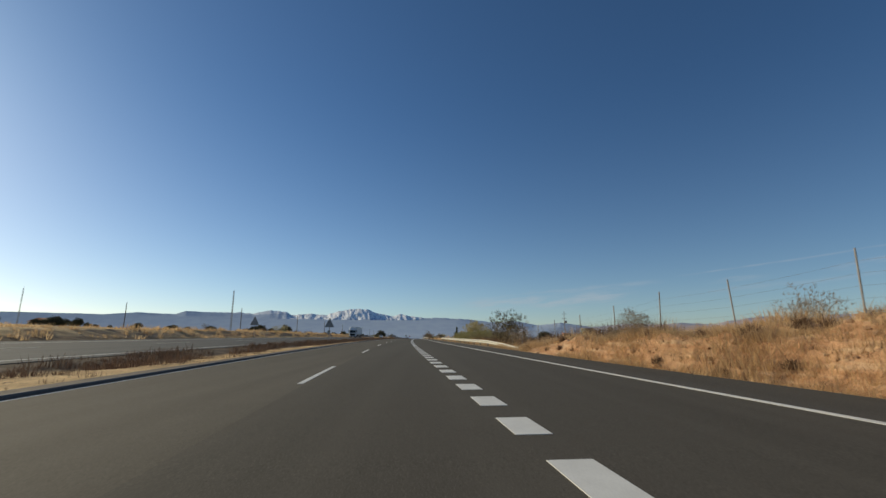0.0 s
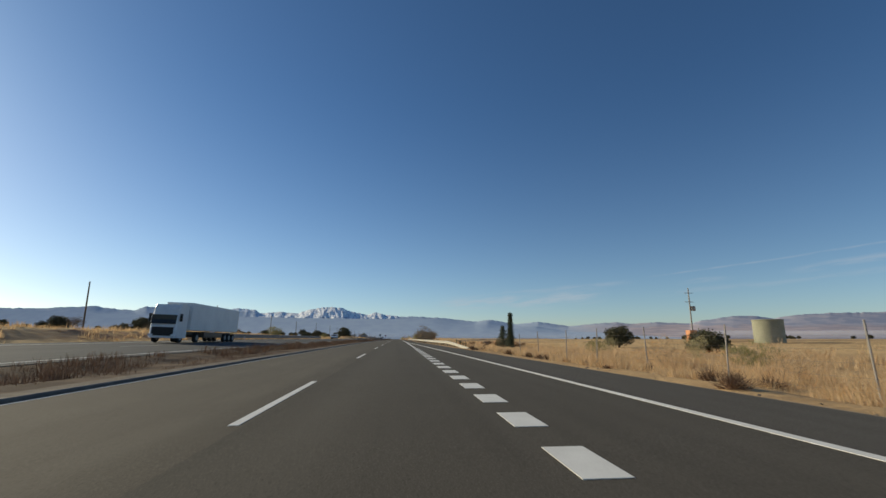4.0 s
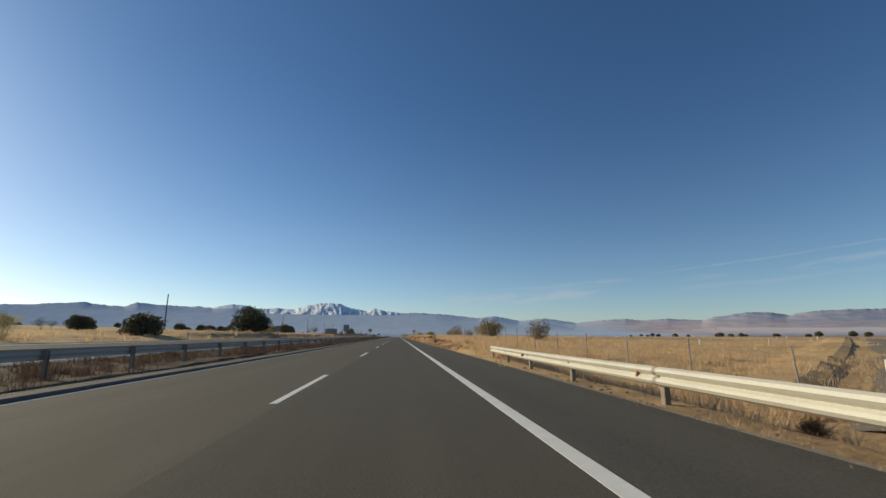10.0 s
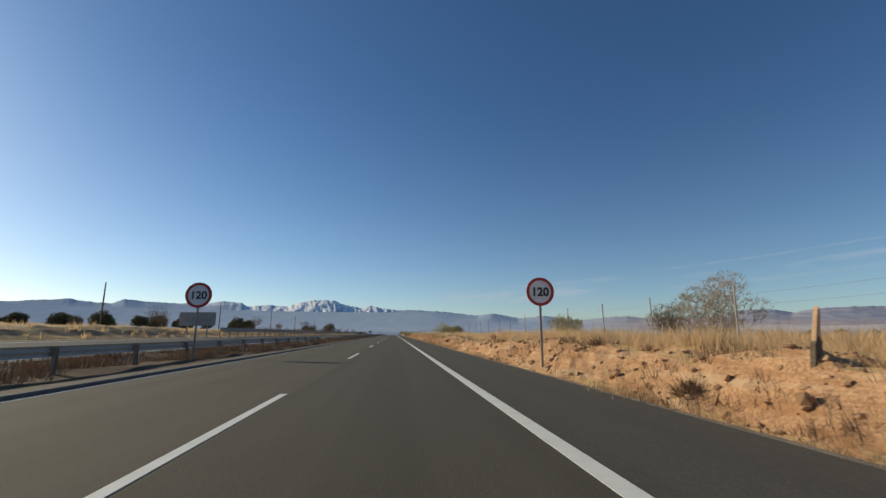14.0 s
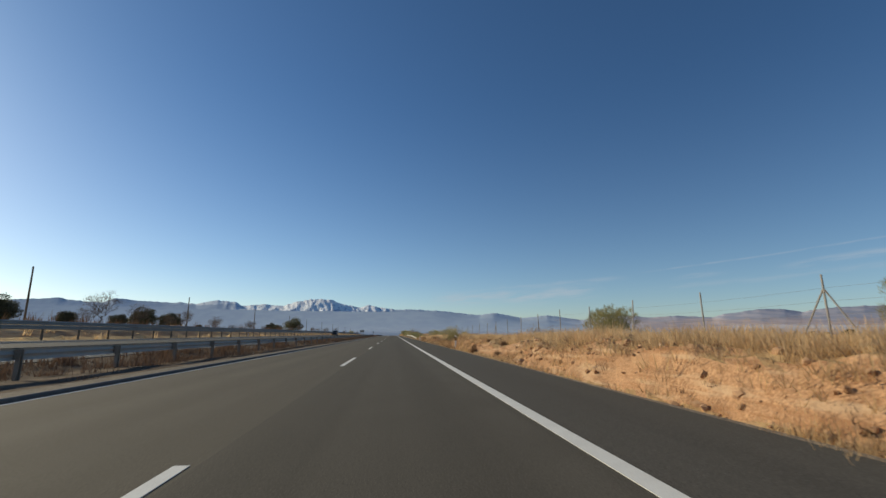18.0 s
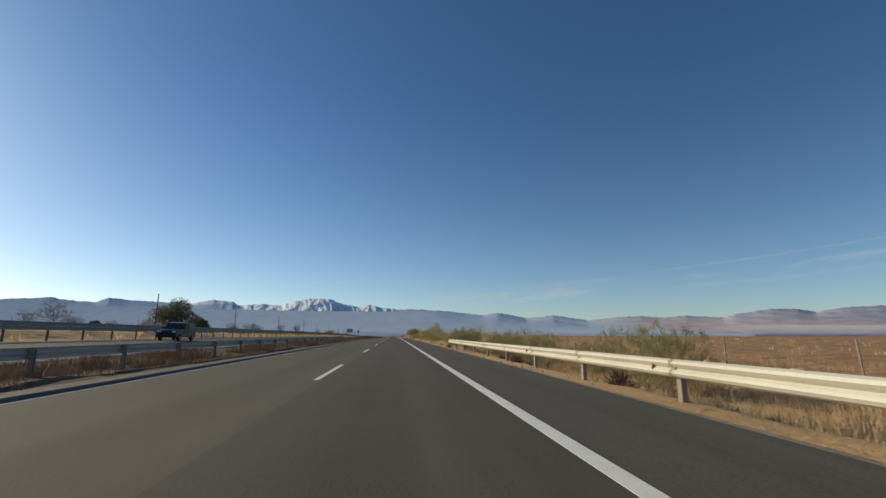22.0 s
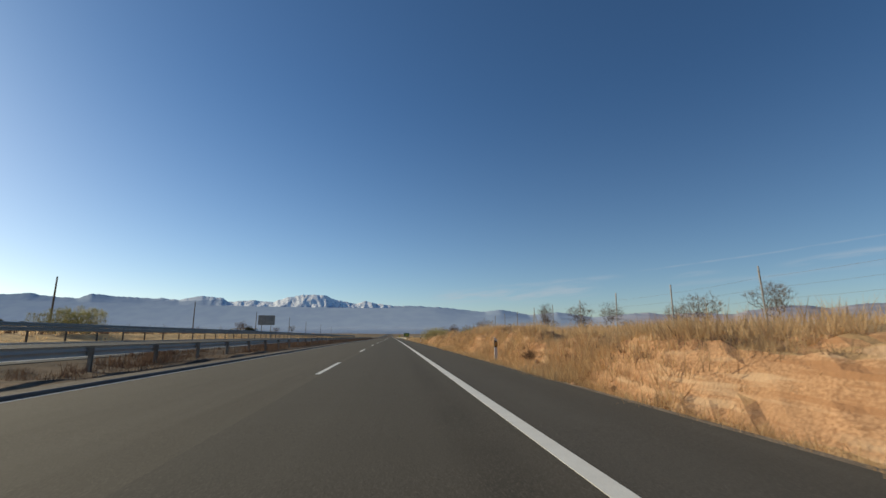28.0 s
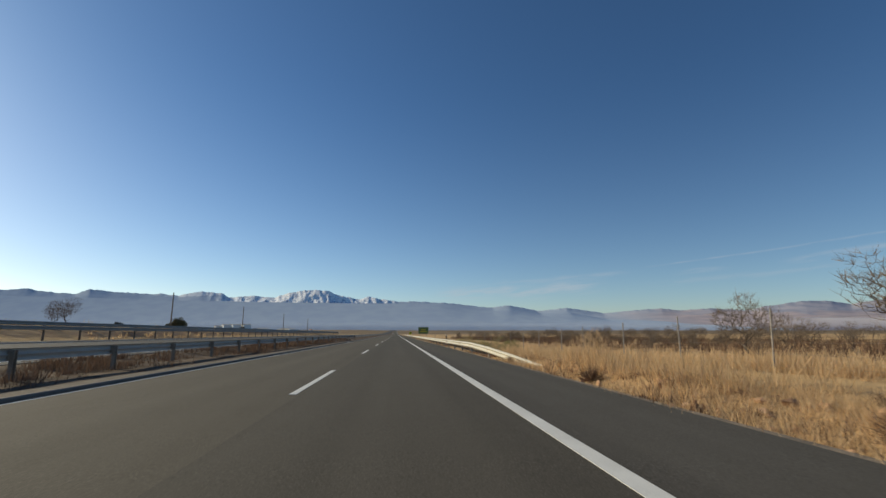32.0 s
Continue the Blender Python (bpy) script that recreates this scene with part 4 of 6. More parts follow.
limit_sign(446.6, 3.2, "round red-rimmed 120 speed limit sign on a post at the shoulder", 0.48, 2.5)
limit_sign(453.5, -10.6, "round red-rimmed 120 speed limit sign standing in the median", 0.58, 2.85)


def triangle_sign(s, u, label):
    sign = thing("warning_sign", place(s, u, turn=-18), label, "road sign", "warning signs seen from behind")
    part("post", mesh_of("post", *box(0.09, 0.05, 2.75, bevel=0.008, centre=(0, 0, -0.2)), ZINC), sign)
    r = 0.07
    pts = []
    for cx, cz, a0 in ((-0.80, 2.3, 210), (0.80, 2.3, 330), (0, 3.72, 90)):
        for k in (-50, -25, 0, 25, 50):
            a = radians(a0 + k)
            pts.append((cx + r * math.cos(a), cz + r * math.sin(a)))
    part("plate", mesh_of("plate", *prism(pts[:5] + pts[5:10] + pts[10:], 0.025), SIGN_BACK), sign, label="bare grey triangular back")
    part("bracket", mesh_of("bracket", *box(0.7, 0.03, 0.05, base=False, centre=(0, -0.03, 2.6)), ZINC), sign)
    return sign


triangle_sign(79.2, -14.4, "triangular warning sign seen from its grey back")
triangle_sign(80.5, -27.6, "triangular warning sign seen from behind across the road")


def board(s, u, w, h, low, label, mat=SIGN_BACK, legs=2, category="road sign"):
    sign = thing("sign_board", place(s, u), label, category)
    c = 0.12
    o = [(-w / 2 + c, low), (w / 2 - c, low), (w / 2, low + c), (w / 2, low + h - c), (w / 2 - c, low + h), (-w / 2 + c, low + h), (-w / 2, low + h - c), (-w / 2, low + c)]
    panel = part("panel", mesh_of("panel", *prism(o, 0.05), mat), sign)
    for k in range(3):
        part("rib", mesh_of("rib", *box(w * 0.94, 0.05, 0.07, base=False, centre=(0, -0.05, low + h * (0.2 + 0.3 * k))), SIGN_BACK), panel)
    xs = [0.0] if legs == 1 else [-w * 0.28, w * 0.28]
    for x in xs:
        part("leg", mesh_of("leg", *box(0.13, 0.13, low + h * 0.9 + 0.3, bevel=0.01, centre=(x, 0.1, -0.3)), ZINC), sign)
    return sign


board(970.8, -30.2, 3.7, 2.2, 2.75, "wide grey back of a direction board on two legs")
board(499, -29.5, 4.9, 1.9, 1.5, "wide brown-grey back of a direction board")
board(405, -12.6, 1.2, 1.25, 2.2, "square grey back of a road sign on one leg", legs=1)
board(416, -29.4, 1.1, 1.35, 1.35, "narrow dark back of a road sign in grass", legs=1)
board(838, -14.3, 0.62, 0.85, 1.75, "small dark back of a road sign beside the median", legs=1)
board(842, -29.0, 0.55, 0.85, 1.3, "small dark back of a road sign behind the far rail", legs=1)
board(150, -28.6, 0.9, 1.3, 1.0, "narrow grey back of a road sign", legs=1)


def exit_board(s, u):
    sign = thing("exit_sign", place(s, u), "green direction sign with pale border beyond the rail", "road sign")
    panel = part("panel", mesh_of("panel", *box(3.4, 0.06, 2.2, centre=(0, 0, 1.6), bevel=0.02), SIGN_GREEN), sign)
    for k, w in enumerate((2.2, 1.6)):
        part("lettering", mesh_of("lettering", *box(w, 0.01, 0.28, centre=(0, -0.036, 2.2 + 0.6 * k)), SIGN_YELLOW), panel)
    for x in (-1.1, 1.1):
        part("leg", mesh_of("leg", *box(0.12, 0.12, 3.4, centre=(x, 0.1, -0.3)), ZINC), sign)


exit_board(1140, 7.5)
small = thing("chevron_sign", place(1150, 3.4), "small yellow roadside sign on a post", "road sign")
part("panel", mesh_of("panel", *box(0.9, 0.04, 0.9, centre=(0, 0, 0.9), bevel=0.01), SIGN_YELLOW), small)
part("post", mesh_of("post", *box(0.07, 0.07, 1.4, centre=(0, 0.06, -0.3)), ZINC), small)

# ---- poles, mast, tank, far buildings ----
pole = thing("utility_pole", place(361, -54), "dark weathered wooden utility pole in the field", "utility pole", "line of utility poles")
part("shaft", mesh_of("shaft", *tube([(0, 0, -0.5), (0, 0, 4), (0.02, 0, 8.4)], [0.16, 0.13, 0.10], 8), WOOD), pole)
part("insulator", mesh_of("insulator", *tube([(0.12, 0, 8.0), (0.12, 0, 8.25)], [0.05, 0.03], 6), CONCRETE), pole)
for s, u, k in ((138, -87, 0.95), (140, -53.5, 0.87)):
    copy_thing(pole, place(s, u, turn=s, size=k))
for k in range(-3, 18):
    if k:
        copy_thing(pole, place(361 + 52.4 * k, -54 + (k * 7 % 3) * 0.8, turn=k * 40))


def lattice_mast(s, u, h=17.5):
    mast = thing("lattice_mast", place(s, u), "tall grey steel lattice mast in the field", "mast")
    w0, w1 = 0.27, 0.18
    for sx, sy in ((-1, -1), (1, -1), (1, 1), (-1, 1)):
        part("leg", mesh_of("leg", *tube([(sx * w0, sy * w0, -0.3), (sx * w1, sy * w1, h)], [0.06, 0.05], 4), ZINC), mast)
    pieces = []
    n = 14
    for k in range(n):
        a, b = w0 + (w1 - w0) * k / n, w0 + (w1 - w0) * (k + 1) / n
        z0, z1 = h * k / n, h * (k + 1) / n
        for (px, py), (qx, qy) in (((-1, -1), (1, -1)), ((1, -1), (1, 1)), ((1, 1), (-1, 1)), ((-1, 1), (-1, -1))):
            pieces.append(tube([(px * a, py * a, z0), (qx * b, qy * b, z1)], [0.025, 0.025], 3))
    part("lattice", mesh_of("lattice", *joined(*pieces), ZINC), mast)
    part("antenna", mesh_of("antenna", *tube([(0, 0, h), (0, 0, h + 1.0)], [0.05, 0.03], 5), ZINC), mast)


lattice_mast(212, -86.7, 19.5)
lattice_mast(300, -259, 27.0)

tank = thing("water_tank", place(220, 84.5, size=0.88), "round olive-grey concrete water tank in the field", "water tank")
part("wall", mesh_of("wall", *tube([(0, 0, -0.4), (0, 0, 5.8)], [3.5, 3.5], 40, cap=False), CONCRETE, True), tank)
part("rim", mesh_of("rim", *tube([(0, 0, 5.8), (0, 0, 5.95), (0, 0, 6.05)], [3.62, 3.62, 3.5], 40), CONCRETE), tank)
part("ladder", mesh_of("ladder", *joined(*[box(0.5, 0.05, 0.04, centre=(0, -3.55, 0.4 + 0.35 * k)) for k in range(15)]), ZINC), tank)
pump = thing("power_pole", place(240, 79.5), "steel power pole with transformer over an orange hut", "power pole")
part("shaft", mesh_of("shaft", *tube([(0, 0, -0.5), (0, 0, 15)], [0.24, 0.14], 8), ZINC), pump)
part("hut", mesh_of("hut", *box(2.0, 2.0, 3.6, bevel=0.03, centre=(0.0, 0.6, -0.3)), BRICK_ORANGE), pump, label="orange rendered hut at the foot")
part("transformer", mesh_of("transformer", *box(1.1, 0.9, 1.3, bevel=0.05, centre=(0.8, 0, 8.6)), ZINC), pump)
for k in (11, 13.5):
    part("crossarm", mesh_of("crossarm", *box(2.6, 0.14, 0.14, centre=(0, 0, k)), ZINC), pump)


def works(s, u, turn=0):
    """A far group of white industrial sheds."""
    for k, (dx, w, d, h) in enumerate(((-45, 16, 20, 15), (-24, 20, 20, 19), (2, 24, 22, 19), (30, 26, 22, 20), (75, 60, 30, 8), (150, 80, 30, 7))):
        hall = thing("industrial_hall", place(s, u + dx, turn=turn), "far white industrial hall with dark windows", "building", "industrial halls")
        part("wall", mesh_of("wall", *box(w, d, h, centre=(0, 0, -1)), FACADE), hall)
        part("roof", mesh_of("roof", *prism([(-w / 2 - .4, h - 1), (w / 2 + .4, h - 1), (0, h + 1.2)], d + 1), ZINC), hall)
        for j in range(max(2, int(w / 7))):
            part("window", mesh_of("window", *box(2.6, 0.2, 1.8, centre=(-w / 2 + 4 + j * 6.5, -d / 2 - 0.05, h * 0.45)), GLASS_DARK), hall)


works(2350, -470, -50)
for k, (s, u) in enumerate(((270, -218), (2300, -900), (2250, -820), (2280, -700), (2330, -250))):
    house = thing("farmhouse", place(s, u, turn=20 * k), "far low white farm building", "building", "farm buildings")
    part("wall", mesh_of("wall", *box(12, 8, 4), FACADE), house)
    part("roof", mesh_of("roof", *prism([(-6.4, 3.9), (6.4, 3.9), (0, 6.0)], 8.6), BRICK_ORANGE), house)
    part("door", mesh_of("door", *box(1.6, 0.2, 2.2, centre=(1.5, -4.03, 0)), GLASS_DARK), house)
    part("window", mesh_of("window", *box(1.4, 0.2, 1.2, centre=(-3, -4.03, 1.4)), GLASS_DARK), house)


# ---- vehicles on the opposite carriageway ----
def wheel(owner, x, y, r=0.5, w=0.3):
    t = part("wheel", mesh_of("wheel", *tube([(x - w / 2, y, r), (x - w / 2 + 0.04, y, r), (x + w / 2 - 0.04, y, r), (x + w / 2, y, r)], [r * .9, r, r, r * .9], 20), RUBBER), owner)
    part("rim", mesh_of("rim", *tube([(x - w / 2 - 0.01, y, r), (x + w / 2 + 0.01, y, r)], [r * .55, r * .55], 14), ZINC), t)


def on_road(s, u, turn):
    return pose(*[float(v) for v in road_xyz(s, u, opp_h(u) + 0.004)], 0, -1.72, float(heading(s)) + turn)


def lorry(s, u):
    m = thing("lorry", on_road(s, u, 180), "white articulated lorry on the opposite carriageway", "lorry")
    part("cab", mesh_of("cab", *loft([((0, 0.0), 0.45), ((0, 0.02), 1.5), ((0.0, 0.12), 2.3), ((0.0, 0.38), 3.3), ((0, 0.6), 3.6)], 2.45, 2.2), TRUCK_WHITE), m, pose(0, 6.0, 0))
    part("windscreen", mesh_of("windscreen", *loft([((0, -0.03), 1.75), ((0, 0.16), 2.6)], 2.2, 0.06), GLASS_DARK), m, pose(0, 8.18, 0, 0, 0, 0), "dark windscreen")
    part("grille", mesh_of("grille", *box(1.9, 0.08, 0.8, centre=(0, 8.2, 0.65)), BLACK), m)
    for x in (-1.0, 1.0):
        part("headlight", mesh_of("headlight", *box(0.4, 0.06, 0.2, centre=(x, 8.22, 0.6)), SIGN_WHITE), m)
        part("mirror", mesh_of("mirror", *box(0.2, 0.14, 0.7, centre=(x * 1.4, 7.9, 2.0)), BLACK), m)
    part("trailer", mesh_of("trailer", *box(2.55, 13.2, 2.75, bevel=0.05, centre=(0, -1.1, 1.2)), TRUCK_WHITE), m)
    part("skirt", mesh_of("skirt", *box(2.4, 5.0, 0.6, bevel=0.03, centre=(0, -0.5, 0.5)), DARK_PAINT), m)
    part("chassis", mesh_of("chassis", *box(0.9, 15.4, 0.35, centre=(0, 0, 0.75)), DARK_PAINT), m)
    for y in (7.2, 3.6, -4.0, -5.3, -6.6):
        for x in (-1.05, 1.05):
            wheel(m, x, y, 0.5, 0.32)


def loft(rows, width, depth):
    """Rounded box rows: ((x, front setback), z)."""
    verts, faces = [], []
    for (x, back), z in rows:
        w, d = width / 2, depth
        c = min(0.15, d * 0.3)
        for px, py in ((-w, c), (-w, d - c - back), (-w + c, d - back), (w - c, d - back), (w, d - c - back), (w, c), (w - c, 0), (-w + c, 0)):
            verts.append((px + x, py, z))
    n = 8
    for i in range(len(rows) - 1):
        for k in range(n):
            faces.append((i * n + k, (i + 1) * n + k, (i + 1) * n + (k + 1) % n, i * n + (k + 1) % n))
    faces += [tuple(range(n)), tuple((len(rows) - 1) * n + k for k in reversed(range(n)))]
    return verts, faces


def side_body(profile, width, tuck=0.0):
    """A body from its side outline of (y, z), narrower at the top."""
    top = max(z for _, z in profile)
    bm = bmesh.new()
    rows = []
    for sx in (-1, 1):
        rows.append([bm.verts.new((sx * (width / 2 - tuck * max(0, (z - 0.9) / (top - 0.9))), y, z)) for y, z in profile])
    bm.faces.new(rows[0])
    bm.faces.new(rows[1][::-1])
    k = len(profile)
    for i in range(k):
        bm.faces.new((rows[0][i], rows[1][i], rows[1][(i + 1) % k], rows[0][(i + 1) % k]))
    bmesh.ops.recalc_face_normals(bm, faces=bm.faces[:])
    bmesh.ops.bevel(bm, geom=bm.edges[:], offset=0.05, segments=2, affect="EDGES")
    return from_bm(bm)


def van(s, u, paint, label, name="van"):
    m = thing(name, on_road(s, u, 180), label, name)
    prof = [(-2.2, 0.35), (2.15, 0.35), (2.2, 0.75), (1.95, 1.0), (1.1, 1.15), (0.45, 1.75), (-0.2, 1.85), (-2.1, 1.82), (-2.22, 1.2)]
    part("body", mesh_of("body", *side_body(prof, 1.82, 0.12), paint), m)
    part("windscreen", mesh_of("windscreen", *prism([(-0.72, 0), (0.72, 0), (0.62, 0.78), (-0.62, 0.78)], 0.03), GLASS_DARK), m, pose(0, 1.12, 1.14, 49, 0, 0))
    for x in (-0.9, 0.9):
        part("side_window", mesh_of("side_window", *prism([(-0.5, 0), (0.75, 0), (0.3, 0.5), (-0.5, 0.5)], 0.03), GLASS_DARK), m, pose(x * 0.985, 0.05, 1.15, 0, 0, 90))
        part("mirror", mesh_of("mirror", *box(0.2, 0.12, 0.16, centre=(x * 1.1, 0.8, 1.15)), BLACK), m)
        part("headlight", mesh_of("headlight", *box(0.3, 0.1, 0.16, centre=(x * 0.75, 2.08, 0.8)), SIGN_WHITE), m)
        for y in (1.35, -1.4):
            wheel(m, x * 0.93, y, 0.32, 0.2)
    part("bumper", mesh_of("bumper", *box(1.7, 0.16, 0.28, bevel=0.03, centre=(0, 2.16, 0.33)), BLACK), m)


lorry(176, -23.6)
van(283, -23.6, TRUCK_WHITE, "white delivery van on the opposite carriageway")
van(727, -23.6, DARK_PAINT, "dark estate car on the opposite carriageway", "car")


# ---- plants ----
def leaf_cloud(points, size, rng, mat, name, aspect=2.2, droop=0.0, per=1):
    """Small pointed leaves about the points."""
    p = np.repeat(np.asarray(points, float), per, axis=0)
    n = len(p)
    d = rng.normal(size=(n, 3))
    d[:, 2] += droop
    d /= np.linalg.norm(d, axis=1)[:, None]
    e = np.cross(d, rng.normal(size=(n, 3)))
    e /= np.linalg.norm(e, axis=1)[:, None] + 1e-9
    ln = (size * rng.uniform(0.6, 1.4, n))[:, None]
    if per > 1:
        p = p + rng.normal(size=(n, 3)) * size * 0.8
    a, b = p, p + d * ln
    mid = p + d * ln * 0.5
    v = np.stack([a, mid + e * ln / aspect * 0.5, b, mid - e * ln / aspect * 0.5], 1).reshape(-1, 3)
    f = np.arange(4 * n).reshape(n, 4)
    me = bpy.data.meshes.new(name)
    me.from_pydata(v.tolist(), [], f.tolist())
    me.materials.append(mat)
    me.update()
    return me


def grown(seed, h, w, n, low=0.1, stems=6, lobes=9, up=0.0, trunk=0.0, wide=0.55):
    """Branches that fill an uneven crown: every new point joins the nearest way back to the root.
    Returns places, parents, radii and the list of ends."""
    r = np.random.RandomState(seed)
    centres = []
    for k in range(lobes):
        a, q = 2.4 * k + r.uniform(-0.5, 0.5), math.sqrt((k + 0.5) / lobes)
        top = low + (1 - low) * (wide + (1 - wide) * math.sqrt(max(0.0, 1 - q * q))) * r.uniform(0.62, 1.0)
        centres.append((math.cos(a) * q * w * 0.36, math.sin(a) * q * w * 0.36, top * h))
    pts = []
    while len(pts) < n:
        c = centres[r.randint(lobes)]
        base = low * h + 0.02
        z = base + (c[2] - base) * r.rand() ** 0.75
        g = (z - base) / max(c[2] - base, 0.1)
        rad = w * 0.19 * math.sqrt(r.rand()) * (0.55 + 0.9 * g) * math.sqrt(max(0.02, 1.04 - g ** 3))
        b = r.uniform(0, 6.283)
        k = 0.35 + 0.65 * g ** 0.6
        pts.append((c[0] * k + math.cos(b) * rad, c[1] * k + math.sin(b) * rad, z))
    pts = np.array(pts)
    if trunk:
        place_ = [np.array((0, 0, -0.3)), np.array((0.02 * h, 0, trunk * h * 0.6)), np.array((0.05 * h, 0.02 * h, trunk * h))]
        parent, way = [-1, 0, 1], [0.0, 0.0, 0.0]
        start = [2]
    else:
        place_, parent, way, start = [np.array((0, 0, -0.25))], [-1], [0.0], [0]
    for k in range(stems):
        a = 6.283 * k / stems + r.uniform(-0.4, 0.4)
        q = np.array((math.cos(a) * 0.10 * w, math.sin(a) * 0.10 * w, h * 0.10)) * r.uniform(0.6, 1.2)
        place_.append(place_[start[0]] * (1 if trunk else 0) + q)
        parent.append(start[0])
        way.append(0.05 * h)
    root = np.array((0, 0, trunk * h))
    spots, ways = np.zeros((n + len(place_), 3)), np.zeros(n + len(place_))
    m = len(place_)
    spots[:m], ways[:m] = place_, way
    for p in pts[np.argsort(np.linalg.norm(pts - root, axis=1))]:
        gap = p - spots[:m]
        dist = np.linalg.norm(gap, axis=1)
        cost = dist + 0.42 * ways[:m] + np.maximum(0, -gap[:, 2]) * (0.8 + up)
        j = int(np.argmin(cost[start[0]:])) + start[0]
        spots[m], ways[m] = p, ways[j] + dist[j]
        parent.append(j)
        m += 1
    q = pts[:, 2].max()
    spots[:m, 2] = np.where(spots[:m, 2] > 0, spots[:m, 2] * h / q, spots[:m, 2])
    q = np.percentile(np.hypot(pts[:, 0], pts[:, 1]), 93)
    spots[:m, :2] *= w * 0.5 / q
    flow = np.ones(m)
    has = np.zeros(m, bool)
    for i in range(m - 1, 0, -1):
        flow[parent[i]] += flow[i] * 0.9
        has[parent[i]] = True
    return spots, parent, flow, [i for i in range(m) if not has[i]]


def branch_mesh(name, tree, thick, power, mat, rng, bow=0.06, fine=3):
    spots, parent, flow, _ = tree
    pieces = []
    for i in range(1, len(parent)):
        a, b = Vector(spots[parent[i]]), Vector(spots[i])
        ra, rb = thick * flow[i] ** power, thick * flow[i] ** power * 0.8
        mid = (a + b) / 2 + Vector((rng.gauss(0, bow), rng.gauss(0, bow), rng.gauss(0, bow))) * (b - a).length
        pieces.append(tube([a, mid, b], [ra, (ra + rb) / 2, rb], fine if flow[i] < 12 else 6, cap=False))
    return pieces


def blades_mesh(rows, mat, rng, name="foliage"):
    """Thin tapered twigs given as (foot, direction, length, width)."""
    verts, faces = [], []
    for p, d, ln, w in rows:
        side = d.cross(Vector((rng.gauss(0, 1), rng.gauss(0, 1), 0.1))).normalized() * w
        n = len(verts)
        verts += [p - side, p + side, p + d * ln + side * 0.3, p + d * ln - side * 0.3]
        faces.append((n, n + 1, n + 2, n + 3))
    return mesh_of(name, verts, faces, mat)


def plant_broom(seed, label, h=2.2, w=2.2, n=330, brush=15, low=0.08, reach=0.095, mat=BROOM_LEAF, fan=0.5):
    """Broom: thin branching stems that end in brushes of fine upright twigs."""
    rng = random.Random(seed)
    bush = thing("broom_bush", Matrix.Identity(4), label, "bush")
    tree = grown(seed, h * (1 - reach * 0.6), w, n, low, stems=9, lobes=8, up=1.2)
    part("stem", mesh_of("stem", *joined(*branch_mesh("stem", tree, 0.0032 * h / 2, 0.45, TWIG, rng)), TWIG), bush)
    rows = []
    spots, parent, flow, ends = tree
    for i in range(1, len(parent)):
        if spots[i][2] < 0.1 * h:
            continue
        out = Vector((spots[i][0], spots[i][1], 0)) / w
        k = brush if flow[i] < 1.5 else brush // 2
        for j in range(k):
            d = (out * 0.8 + Vector((rng.gauss(0, fan), rng.gauss(0, fan), 1))).normalized()
            rows.append((Vector(spots[i]) + Vector((rng.gauss(0, .018), rng.gauss(0, .018), rng.gauss(-.03, .03))) * h, d, rng.uniform(0.35, 1.0) * reach * h, 0.0042 * math.sqrt(h / 2)))
    part("foliage", blades_mesh(rows, mat, rng), bush)
    return bush


def plant_weed(seed, label, h=0.5, w=0.8, n=420, mat=REED_BLADE):
    """A low ball of dead stalks."""
    rng = random.Random(seed)
    ob = thing("dead_weed", Matrix.Identity(4), label, "weed")
    rows = []
    for k in range(n):
        a, e = rng.uniform(0, 6.28), radians(rng.uniform(12, 88))
        d = Vector((math.cos(a) * math.cos(e), math.sin(a) * math.cos(e), math.sin(e)))
        foot = Vector((d.x * w * 0.3, d.y * w * 0.3, d.z * h * 0.45)) * rng.random() + Vector((0, 0, -0.03))
        d = (d + Vector((rng.gauss(0, .35), rng.gauss(0, .35), rng.gauss(0, .3)))).normalized()
        rows.append((foot, d, rng.uniform(0.25, 0.55) * h, 0.0055))
    part("tuft", blades_mesh(rows, mat, rng, "tuft"), ob)
    return ob


